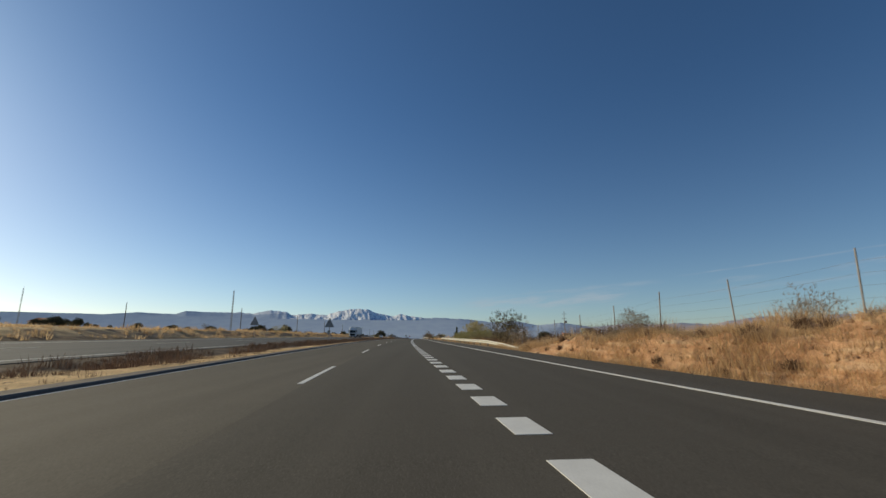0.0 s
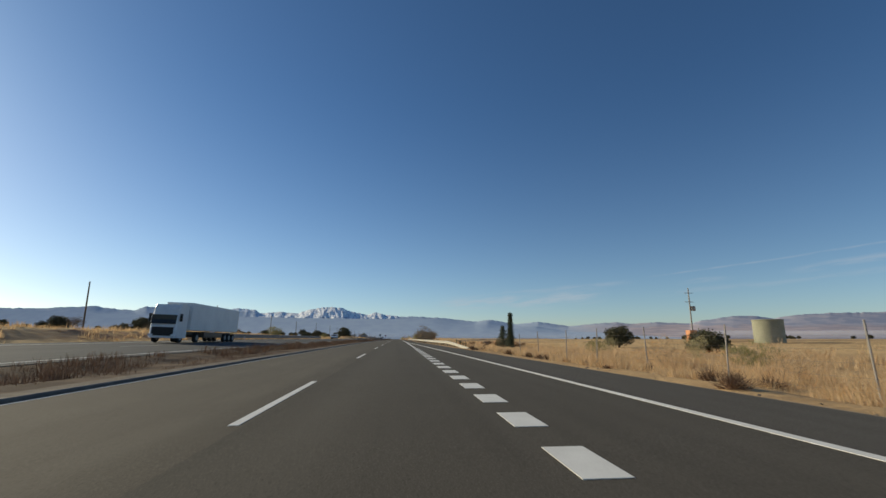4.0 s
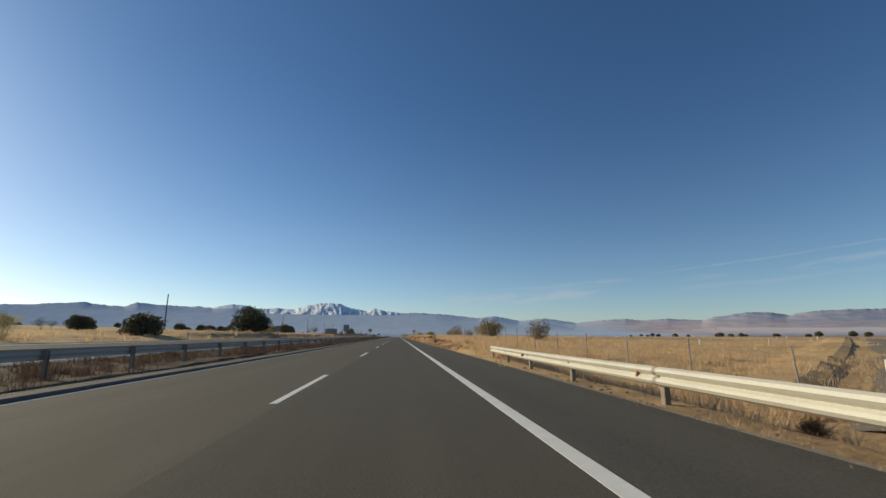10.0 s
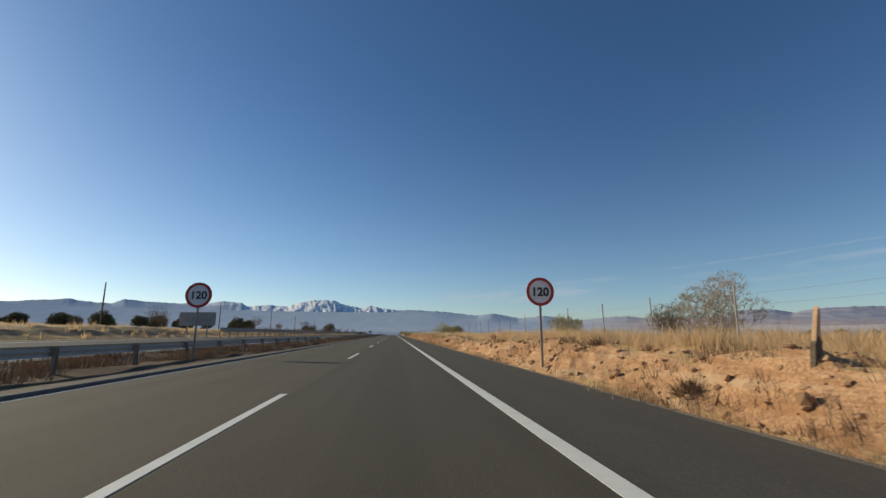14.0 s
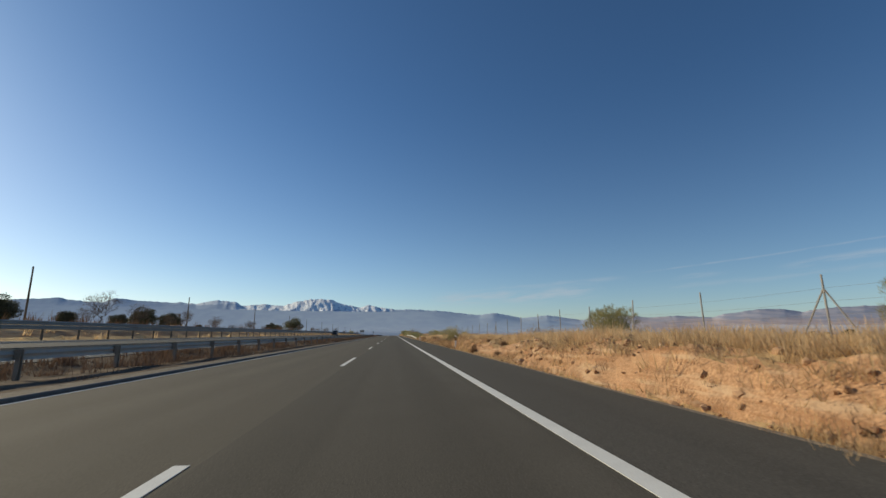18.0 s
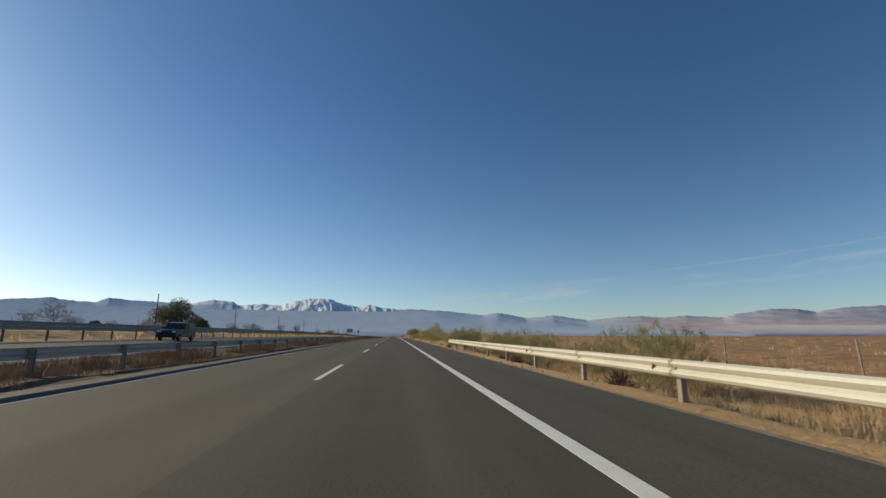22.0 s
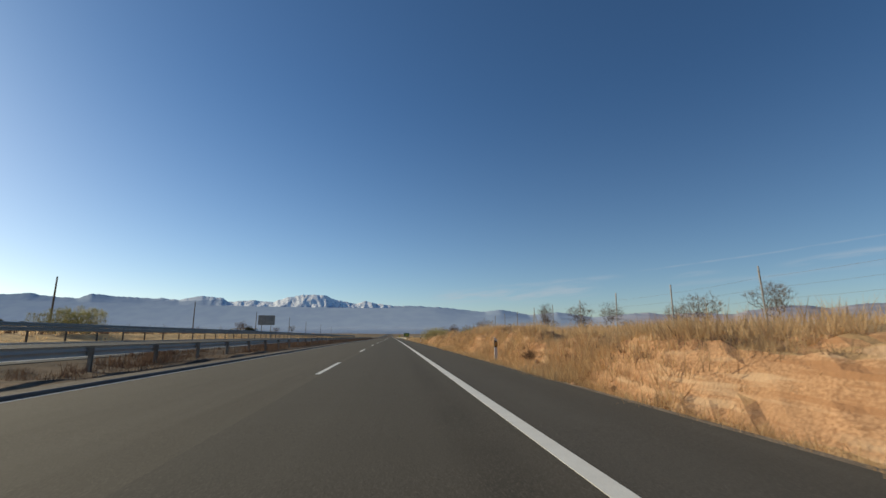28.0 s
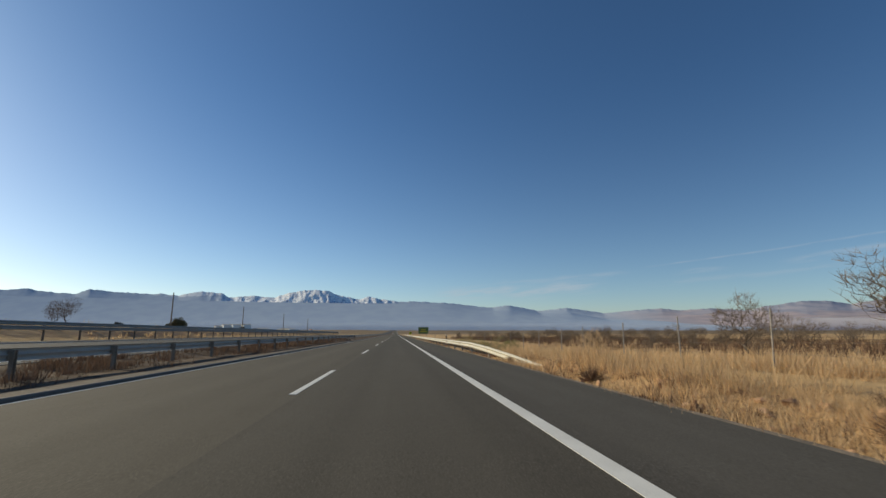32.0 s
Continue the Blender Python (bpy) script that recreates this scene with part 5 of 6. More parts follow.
def plant_oak(seed, label, w=6.0, h=4.6, mat=OAK_LEAF, name="holm_oak", leaf=0.25, n=9500, trunk=0.1):
    """A dense round evergreen crown of many lobes on a short forked trunk."""
    rng = random.Random(seed)
    nr = np.random.RandomState(seed)
    tree = thing(name, Matrix.Identity(4), label, "tree")
    pieces = [tube([(0, 0, -0.4), (0.05, 0, h * trunk), (0.1, 0.05, h * (trunk + 0.2))], [0.06 * h, 0.05 * h, 0.04 * h], 7)]
    lobes = []
    for k in range(34):
        a, q = 2.4 * k + rng.uniform(-0.4, 0.4), math.sqrt((k + 0.5) / 34) * 0.96
        low = 0.16 + trunk * 0.6
        top = low + (0.86 - low) * math.sqrt(max(0.0, 1 - 0.92 * q * q))
        z = h * (low + (top - low) * (rng.random() ** 0.45 if k % 3 else rng.random() * 0.6))
        lobes.append((Vector((math.cos(a) * q * w * 0.37, math.sin(a) * q * w * 0.37, z)), rng.uniform(0.13, 0.19) * w))
        if k < 4:
            limb = tube([(0.1, 0.05, h * (trunk + 0.1)), lobes[-1][0] * 0.6 + Vector((0, 0, h * 0.12)), lobes[-1][0]], [0.03 * h, 0.018 * h, 0.006 * h], 5)
            part("limb", mesh_of("limb", *limb, BARK), tree)
    part("trunk", mesh_of("trunk", *joined(*pieces), BARK), tree)
    pts = []
    per = n // len(lobes)
    for c, r in lobes:
        d = nr.normal(size=(per, 3))
        d /= np.linalg.norm(d, axis=1)[:, None]
        rad = r * nr.uniform(0.45, 1.08, per) ** 0.6
        q = d * rad[:, None] * np.array([1, 1, 0.8]) + np.array(c)
        pts.append(q)
    pts = np.concatenate(pts)
    pts = pts[(pts[:, 2] > h * trunk * 0.7) & (pts[:, 2] < h * 1.04)]
    part("crown", leaf_cloud(pts, leaf, nr, mat, "crown", aspect=1.6), tree)
    return tree


def plant_conifer(seed, label, h, w, name, mat=PINE_LEAF):
    rng = random.Random(seed)
    nr = np.random.RandomState(seed)
    tree = thing(name, Matrix.Identity(4), label, "tree")
    part("trunk", mesh_of("trunk", *tube([(0, 0, -0.4), (0, 0, h * 0.5), (0, 0, h * 0.96)], [0.035 * h, 0.025 * h, 0.006 * h], 6), BARK), tree)
    pts, pieces = [], []
    tiers = max(9, int(h * 3.2))
    for k in range(tiers):
        z = h * (0.04 + 0.92 * k / (tiers - 1))
        for j in range(7):
            a = 6.283 * j / 7 + k * 1.1 + rng.uniform(-0.3, 0.3)
            reach = w * 0.5 * (1.04 - z / h) ** 0.75 * rng.uniform(0.6, 1.2)
            tip = Vector((math.cos(a) * reach, math.sin(a) * reach, z + reach * rng.uniform(0.1, 0.5)))
            pieces.append(tube([(0, 0, z), tip], [0.008 * h * (1.1 - z / h), 0.003], 3, cap=False))
            for i in range(int(30 + 75 * reach)):
                q = Vector((0, 0, z)).lerp(tip, rng.uniform(0.25, 1.03))
                pts.append(tuple(q + Vector((rng.gauss(0, .022), rng.gauss(0, .022), rng.gauss(0, .02))) * h))
    part("branch", mesh_of("branch", *joined(*pieces), BARK), tree)
    part("crown", leaf_cloud(np.array(pts), 0.042 * h, nr, mat, "crown", aspect=4.0, droop=0.5), tree)
    return tree


def put(kinds, spots, group):
    """The first spot takes the model itself; every other one a copy. Spots: (kind, s, u, size)."""
    used = set()
    for k, s, u, size in spots:
        ob = kinds[k]
        m = place(s, u, -0.03, turn=(s * 37 + u * 11) % 360, size=size)
        if k in used:
            copy_thing(ob, m @ Matrix.Scale(1 / ob.scale[0], 4))
        else:
            ob.matrix_basis = m
            tagged(ob, group=group)
            used.add(k)
    for k, ob in enumerate(kinds):
        if k not in used:
            ob.matrix_basis = place(1160 + 9 * k, 30)


def plant_round(seed, label, h, w, mat, twig, leaf=0.07, leaves=2600, n=700, low=0.05, name="shrub", twigs=6, lobes=11, wide=0.5):
    """A rounded shrub that branches from the root into many fine twigs."""
    rng, nr = random.Random(seed), np.random.RandomState(seed)
    bush = thing(name, Matrix.Identity(4), label, "shrub")
    tree = grown(seed, h * 0.93, w * 0.93, n, low, stems=7, lobes=lobes, up=0.4, wide=wide)
    pieces = branch_mesh("branch", tree, 0.0042 * h / 4, 0.5, twig, rng)
    spots, parent, flow, ends = tree
    tips = []
    for i in range(1, len(parent)):
        a = Vector(spots[i])
        if a.z < 0.06 * h:
            continue
        back = (a - Vector(spots[parent[i]])).normalized()
        for k in range(twigs):
            d = (back + Vector((rng.gauss(0, .6), rng.gauss(0, .6), rng.gauss(.35, .45)))).normalized()
            q = a + d * h * rng.uniform(0.03, 0.095)
            pieces.append(tube([a, q], [0.0065, 0.003], 3, cap=False))
            tips += [a.lerp(q, 0.5), q]
    part("branch", mesh_of("branch", *joined(*pieces), twig), bush)
    tips = np.array([tuple(v) for v in tips])
    q = tips[nr.choice(len(tips), leaves)] + nr.normal(size=(leaves, 3)) * leaf * 0.8
    part("foliage", leaf_cloud(q[q[:, 2] > 0.03], leaf, nr, mat, "foliage"), bush)
    return bush


OL = "half-bare olive-green shrub with grey branches beside the road"
shrubs = [plant_round(11, OL, 4.0, 4.4, OLIVE_LEAF, BARK, 0.055, 8500, 700, twigs=9),
          plant_round(12, "leafy yellow-green shrub leaning over the guard rail", 4.1, 4.7, OLIVE_LEAF, BARK, 0.066, 54000, 1000, 0.02, wide=0.66),
          plant_round(13, "dense brown twiggy shrub with few withered leaves", 4.4, 5.0, DRY_LEAF, TWIG, 0.08, 6000, 800),
          plant_round(14, "sparse grey twiggy shrub on the verge", 2.8, 3.4, DRY_LEAF, TWIG, 0.05, 1500, 360),
          plant_round(15, "pale twiggy shrub with withered leaves behind the rail", 3.8, 4.1, DRY_LEAF, TWIG, 0.034, 3200, 900, lobes=7, twigs=13),
          plant_round(16, "broad pale twiggy shrub with yellowing leaves behind the rail", 5.2, 5.9, DRY_LEAF, TWIG, 0.042, 9500, 1000, twigs=12),
          plant_round(17, "tall thin twiggy shrub almost without leaves", 4.2, 2.5, DRY_LEAF, TWIG, 0.05, 1300, 420, lobes=5)]
put(shrubs, [(0, 53, 11.5, 1.18), (3, 48, 11.5, 1.15), (5, 243.5, 5.6, 1.0), (4, 229.8, 5.5, 0.95), (1, 259.2, 5.9, 1.0), (3, 232.0, 7.8, 0.7), (1, 247, 6.6, 0.5),
             (6, 779.8, 7.7, 1.05), (3, 12.8, 11.5, 0.55), (2, 18, 8.5, 0.28), (2, 20.5, 8.8, 0.2), (0, 403.2, 18, 1.12), (2, 402, 16.5, 0.7), (2, 457, 17.5, 0.95), (0, 459, 15.8, 0.6),
             (0, 420, 21.5, 0.8), (0, 367, 17, 0.75), (3, 369, 17.5, 1.0), (0, 433, 18, 0.55), (1, 567, 17.6, 0.72), (3, 620, 19, 0.8), (3, 628, 24, 0.8),
             (3, 604, 26, 0.8), (2, 66, 13, 0.6), (0, 96, 14, 0.6), (3, 100, 12, 0.7), (2, 453, -45, 0.8), (2, 466, -45, 0.75)], "roadside shrubs")

BR = "grey-green broom bush with upright twigs in dry grass"
brooms = [plant_broom(21, BR, 2.2, 2.1), plant_broom(22, "dense dark green broom bush in dry grass", 2.2, 2.9, 560, 26, mat=BROOM_GREEN), plant_broom(23, "tall sparse broom with bare stems and green tops", 2.8, 2.1, 170, 34, 0.32, 0.12, fan=0.26),
          plant_broom(24, "low dense green broom bush on the verge", 1.5, 2.2, 380, 26, mat=BROOM_GREEN),
          plant_broom(26, "large pale yellow-green broom sprawling over the bank", 2.5, 3.4, 640, 26, 0.04, 0.10, fan=0.75),
          plant_broom(27, "upright fan of bare grey-green stems with tufted tops", 2.75, 3.0, 330, 36, 0.03, 0.10, fan=0.45)]
straw = [plant_broom(25, "airy golden dry bush beside the guard rail", 1.6, 1.7, 240, 14, mat=GRASS_BLADE)]
put(straw, [(0, 285.2, 4.6, 1.1), (0, 286.6, 5.6, 1.2), (0, 288, 4.9, 0.9), (0, 276, 5.2, 0.8), (0, 38, 11.5, 0.75), (0, 40, 13, 0.8), (0, 42.5, 11.6, 0.7), (0, 44.5, 12.8, 0.85), (0, 47, 13.6, 0.8), (0, 49.5, 12.2, 0.65), (0, 52, 14.5, 0.8), (0, 55, 13, 0.75), (0, 58, 14, 0.8), (0, 61, 12.6, 0.7), (0, 64, 13.4, 0.8), (0, 36, 12.4, 0.8), (0, 34, 13.6, 0.7), (0, 1001.6, 4.5, 0.75), (0, 728, 8, 0.8), (0, 205, 6, 0.7), (0, 663, 6.2, 0.8), (0, 203, 9, 0.8), (0, 207, 11, 0.75), (0, 209.5, 9.5, 0.7), (0, 212, 13, 0.8), (0, 206, 14, 0.8), (0, 214, 10.5, 0.7), (0, 218, 9, 0.65), (0, 222, 11, 0.7), (0, 201, 12.5, 0.7), (0, 198, 10, 0.6), (0, 118, 10.5, 0.8), (0, 122, 11.5, 1.0), (0, 126, 10, 0.9), (0, 130, 11.5, 1.1), (0, 136, 10, 0.9), (0, 143, 10.5, 1.0), (0, 149, 9.5, 0.7), (0, 154, 10.5, 0.7)], "dry bushes")
put(brooms, [(2, 105.5, 14.0, 1.85), (2, 108, 16.0, 1.8), (0, 106.5, 13.0, 1.6), (1, 71, 9.5, 1.0), (1, 74.5, 10.5, 1.05), (1, 78, 9.4, 0.95), (1, 82, 10.5, 1.05), (0, 86, 10, 0.9), (1, 69, 13, 1.0), (1, 72.5, 12, 1.15), (1, 79.5, 12.3, 1.15), (1, 84, 9.6, 1.05), (1, 88, 9.8, 1.0), (1, 92, 10.2, 0.95), (1, 96, 10.4, 0.9), (1, 76, 9.2, 0.9), (3, 80, 8.8, 1.1), (3, 73, 8.9, 1.1), (3, 87, 8.8, 1.0),
             (0, 90, 12, 0.8), (2, 76, 12.5, 1.0), (1, 265, 6.5, 0.9), (3, 272, 7, 0.9), (3, 236, 6.4, 0.9),
             (2, 305, 5.6, 1.3), (1, 307.5, 6.6, 1.6), (0, 303, 6.4, 1.6), (2, 309, 7.2, 1.3), (1, 304, 8, 1.5), (2, 291.8, 5.4, 1.12), (2, 293.5, 6.2, 1.15), (2, 295.5, 5.6, 1.0), (0, 290.5, 5.6, 0.9), (3, 289, 5.2, 0.85), (1, 312, 7, 1.1), (3, 298, 5.5, 0.9), (3, 315, 7, 0.9),
             (4, 420.6, 20.3, 1.7), (0, 423, 21.5, 1.8), (4, 418.8, 21.5, 1.6), (3, 389, 4.6, 0.4), (3, 399, 4.8, 0.35), (1, 491, 21.5, 1.4), (1, 494, 23, 1.3), (1, 567.6, 16.0, 1.25), (5, 521.6, 8.0, 1.0), (5, 522.4, 9.2, 0.8), (1, 595.4, 18.2, 1.5), (1, 597.6, 19.7, 1.5), (0, 598.0, 3.5, 0.66), (0, 599.2, 4.0, 0.64), (3, 597.2, 3.5, 0.72), (0, 602, 5.6, 0.45),
             (1, 650, 9.8, 0.95), (0, 652, 11, 0.95), (0, 646, 8, 0.8), (2, 655.5, 7.2, 0.82), (2, 657.6, 8.6, 0.7), (1, 660.4, 8.8, 1.0), (1, 661.8, 8.0, 1.3), (2, 660, 9.5, 0.86), (2, 663.4, 8.4, 1.05), (0, 664, 9, 1.3), (3, 672, 6, 0.9), (3, 676, 7, 0.7),
             (1, 692.4, 6.2, 1.05), (3, 701.5, 5.6, 1.4), (3, 704.5, 5.8, 1.5), (3, 707.5, 5.5, 1.4), (1, 713, 6.6, 0.9), (2, 717.5, 6.6, 0.8), (1, 698, 7.4, 0.8), (1, 726.3, 5.4, 1.1), (1, 728, 6.2, 1.2), (0, 727, 7, 1.25), (0, 725.2, 6.6, 1.05), (1, 734, 6.4, 1.0), (0, 735, 5.6, 0.9),
             (0, 742, 5.2, 0.85), (0, 751.2, 6.6, 0.7), (2, 754.3, 5.6, 1.1), (1, 756.5, 6.6, 0.95), (1, 759.5, 5.4, 1.0), (0, 764.5, 6.4, 1.1), (0, 772, 5.0, 1.0), (1, 780, 5.8, 1.1), (0, 762.5, 5.0, 1.1), (1, 767, 5.6, 1.25), (2, 770, 5.2, 1.1), (1, 774, 6.0, 1.2), (0, 777, 5.4, 0.95),
             (2, 782.4, 4.6, 0.9), (3, 781.5, 7.4, 1.0), (3, 786, 8, 0.9), (1, 791, 5.8, 0.9), (1, 797.5, 5.5, 0.9), (1, 800, 5.7, 0.95), (3, 799, 4.9, 1.15), (1, 802.5, 6.0, 0.95), (1, 806, 5.6, 1.05), (1, 810, 6.4, 1.0), (1, 815, 5.4, 1.0), (1, 819, 6, 1.0), (3, 824, 5.2, 1.3), (1, 829, 5.8, 1.0), (1, 838, 5.4, 0.9),
             (1, 855, 5.0, 1.35), (1, 853.6, 6.2, 1.5), (2, 857, 5.6, 1.2), (1, 856.5, 6.6, 1.4), (4, 932.3, 4.3, 0.8), (4, 934.2, 5.5, 0.85), (4, 931.0, 5.6, 0.78), (0, 935.6, 4.4, 0.6), (3, 900, 4.4, 0.5), (3, 913, 4.0, 0.5), (0, 950, 5.5, 0.6),
             (3, 1016, 5, 0.9), (3, 1024, 5.2, 0.9), (3, 1032, 5.2, 0.9),
             (1, 916, -34, 1.45), (0, 919, -36, 1.5), (1, 913, -35, 1.3), (0, 345, -31, 1.0), (0, 106, -31.5, 0.9), (0, 113, -32, 0.95), (1, 236, -31.5, 1.2), (0, 206, -31, 0.9),
             (1, 322, -33, 1.0), (0, 150, 17, 0.7), (3, 160, 15, 0.9), (3, 142, 14, 0.9), (0, 170, 21, 0.8)], "broom bushes")



def plant_almond(seed, h=3.4, w=3.4):
    rng = random.Random(seed)
    tree = thing("almond_tree", Matrix.Identity(4), "leafless almond tree with dark gnarled branches", "tree")
    g = grown(seed, h * 0.95, w, 300, 0.34, stems=4, lobes=8, up=0.8, trunk=0.2)
    pieces = branch_mesh("branch", g, 0.0052 * h / 3.4, 0.5, BARK, rng, bow=0.14)
    part("trunk", mesh_of("trunk", *joined(*pieces), BARK), tree)
    rows = []
    spots, parent, flow, ends = g
    for i in range(3, len(parent)):
        for k in range(7 if flow[i] < 3 else 3):
            d = (Vector(spots[i]) - Vector(spots[parent[i]])).normalized() + Vector((rng.gauss(0, .5), rng.gauss(0, .5), rng.gauss(.5, .4)))
            rows.append((Vector(spots[i]), d.normalized(), rng.uniform(0.05, 0.13) * h, 0.006))
    part("crown", blades_mesh(rows, ALMOND_TWIG, rng, "crown"), tree)
    return tree


almonds = [plant_almond(31, 3.4, 3.0), plant_almond(32, 3.0, 2.7), plant_almond(33, 3.8, 2.9), plant_almond(34, 3.7, 1.75)]
rng_a = random.Random(5)
spots = [(2, 860, -40, 1.15), (0, 811, -40, 0.8), (1, 790, -40, 0.9), (0, 795, -41, 0.7), (0, 952, 15.5, 1.05), (2, 962, 15.5, 0.9), (1, 939, 14.5, 1.1), (3, 971.2, 13.2, 1.0), (0, 973.5, 17.2, 0.6), (2, 983, 15, 0.95), (0, 990, 15.5, 0.95), (1, 977, 17, 0.8), (2, 1001, 15.2, 1.05),
         (0, 1009, 16, 1.0), (0, 895, 14, 0.62), (1, 886, 14.5, 0.7), (1, 890, 16, 0.6), (2, 882, 15, 0.6), (3, 909.6, 14.5, 0.85), (2, 907, 17, 0.8), (1, 925, 15, 0.7), (0, 916, 17, 0.7)]
for k in range(144):
    row, col = k // 9, k % 9
    spots.append((k % 3, 946 + row * 13 + rng_a.uniform(-2, 2), 21 + col * 6.5 + rng_a.uniform(-1, 1), rng_a.uniform(0.6, 0.85)))
for k in range(36):
    spots.append((k % 3, 500 + rng_a.uniform(0, 560), -rng_a.uniform(36, 60), rng_a.uniform(0.7, 1.2)))
for k in range(26):
    spots.append((k % 3, 230 + rng_a.uniform(0, 260), -rng_a.uniform(75, 130), rng_a.uniform(0.8, 1.3)))
for k in range(70):
    s = rng_a.uniform(905, 1130)
    spots.append((k % 3, s, rng_a.uniform(17, 40), rng_a.uniform(0.35, 0.65)))
put(almonds, spots, "almond trees")

HO = "dark round holm oak on the dry field"
oaks = [plant_oak(41, HO, 6.0, 4.6), plant_oak(42, HO, 6.0, 5.2), plant_oak(43, "low wide dark holm oak in the field", 6.5, 3.6, trunk=0.08)]
spots = [(2, 371, -35, 0.85), (0, 347, -121, 1.7), (1, 409, -121, 1.9), (0, 430, -82, 1.0), (2, 452, -95, 1.1), (1, 704, -121, 1.9), (0, 733, -121, 1.3), (0, 722, -97, 1.15), (1, 776, -117, 2.1), (0, 804, -118, 2.0), (2, 675, -108, 1.2), (0, 682, -112, 1.2), (2, 596, -110, 0.9), (0, 870, -80, 1.35), (1, 892, -90, 1.55), (2, 470, -60, 0.7), (0, 520, -62, 0.7), (1, 545, -70, 0.9), (0, 580, -75, 1.0), (0, 610, -96, 1.1),
         (1, 1474, -318, 1.5), (0, 1482, -330, 1.5), (1, 1490, -345, 1.4), (0, 1300, -150, 1.0), (0, 203, 39, 0.95), (2, 164, 28, 0.62), (0, 170, 58, 0.65), (2, 122, 36, 0.7)]
spots += [(k % 3, 255 + 23 * k, -212 + 13 * k, 0.75 + 0.1 * (k % 4)) for k in range(9)]
for k in range(46):
    s = rng_a.uniform(60, 1500)
    spots.append((k % 3, s, -rng_a.uniform(110, 420), rng_a.uniform(0.8, 1.5)))
for k in range(34):
    spots.append((k % 3, rng_a.uniform(440, 900), rng_a.uniform(290, 430), rng_a.uniform(0.6, 1.2)))
for k in range(16):
    spots.append((k % 3, 60 + k * 22 + rng_a.uniform(-6, 6), -rng_a.uniform(150, 280), rng_a.uniform(0.5, 0.9)))
for k in range(30):
    spots.append((k % 3, 110 + 15 * k + rng_a.uniform(-9, 9), -rng_a.uniform(78, 190), rng_a.uniform(0.5, 0.95)))
put(oaks, spots, "holm oaks")
willow = plant_oak(51, "large spreading grey-green tree beside the far road", 10.0, 7.4, WILLOW_LEAF, "willow_tree", 0.24, 12000, 0.06)
willow.matrix_basis = place(787, -52, size=1.1)
great_oak = plant_oak(54, "large dense dark holm oak beside the opposite carriageway", 8.4, 5.7, OAK_LEAF, "holm_oak", 0.24, 17000, 0.03)
great_oak.matrix_basis = place(417.6, -36.0, -0.4, size=1.14)
cypress = plant_conifer(52, "slim dark cypress standing alone in the field", 6.0, 1.15, "cypress")
cypress.matrix_basis = place(199, 17.6)
pine = plant_conifer(53, "small ragged dark pine tree in dry grass", 3.9, 2.9, "pine_tree")
pine.matrix_basis = place(203, 17.2)
for s, u, k in ((206.3, 9.2, 0.24), (204.7, 9.0, 0.2), (199.3, 9.0, 0.23), (198.6, 9.3, 0.19), (197.6, 9.6, 0.2)):
    copy_thing(cypress, place(s, u, size=k, turn=s * 50))
copy_thing(pine, place(134, 33, size=0.75))


# ---- grass and weeds ----
def tufts(name, spots, blades, size, mat, label, seed, lean=0.75, width=0.012):
    """Many tufts of blades in one mesh. spots: arrays of s and u."""
    r = np.random.RandomState(seed)
    s, u = spots
    width = width * 1.35
    x, y, z = road_xyz(s, u, ground_height(s, u))
    n = len(s)
    x, y, z = (np.repeat(a, blades) for a in (x, y, z))
    k = n * blades
    swell = 0.85 + 0.35 * np.sin(s * 0.9 + u * 0.5) * np.sin(s * 0.31 - u * 1.1)
    scale = np.repeat(r.uniform(0.35, 1.3, n) * swell, blades)
    h = size * scale * r.uniform(0.6, 1.15, k)
    a = r.uniform(0, 6.283, k)
    off = 0.34 * scale * np.sqrt(r.rand(k))
    bx, by = x + np.cos(a) * off, y + np.sin(a) * off
    tilt = lean * r.rand(k) * h
    la = a + r.normal(0, 1.4, k)
    tx, ty = bx + np.cos(la) * tilt, by + np.sin(la) * tilt
    w = width * scale * r.uniform(0.6, 1.2, k) * 0.5
    px, py = -np.sin(a + 0.7) * w, np.cos(a + 0.7) * w
    base = z - 0.05
    v = np.stack([np.stack([bx - px, by - py, base], 1), np.stack([bx + px, by + py, base], 1), np.stack([tx, ty, base + h], 1)], 1).reshape(-1, 3)
    f = np.arange(3 * k).reshape(k, 3)
    me = bpy.data.meshes.new(name)
    me.from_pydata(v.tolist(), [], f.tolist())
    me.materials.append(mat)
    me.update()
    return tagged(new(name, me), label, "grass", kind="stuff")


def scatter(seed, n, s0, s1, u0, u1, power=1.0, keep=None):
    r = np.random.RandomState(seed)
    s = r.uniform(s0, s1, n)
    u = u0 + (u1 - u0) * r.rand(n) ** power + (extra_lane(s) if u0 > 0 else 0)
    patch = np.sin(s * 0.37 + u) + np.sin(s * 0.11 - u * 0.6) + r.normal(0, 0.7, n)
    ok = patch > -0.6
    if keep is not None:
        ok &= keep(s, u)
    return s[ok], u[ok]


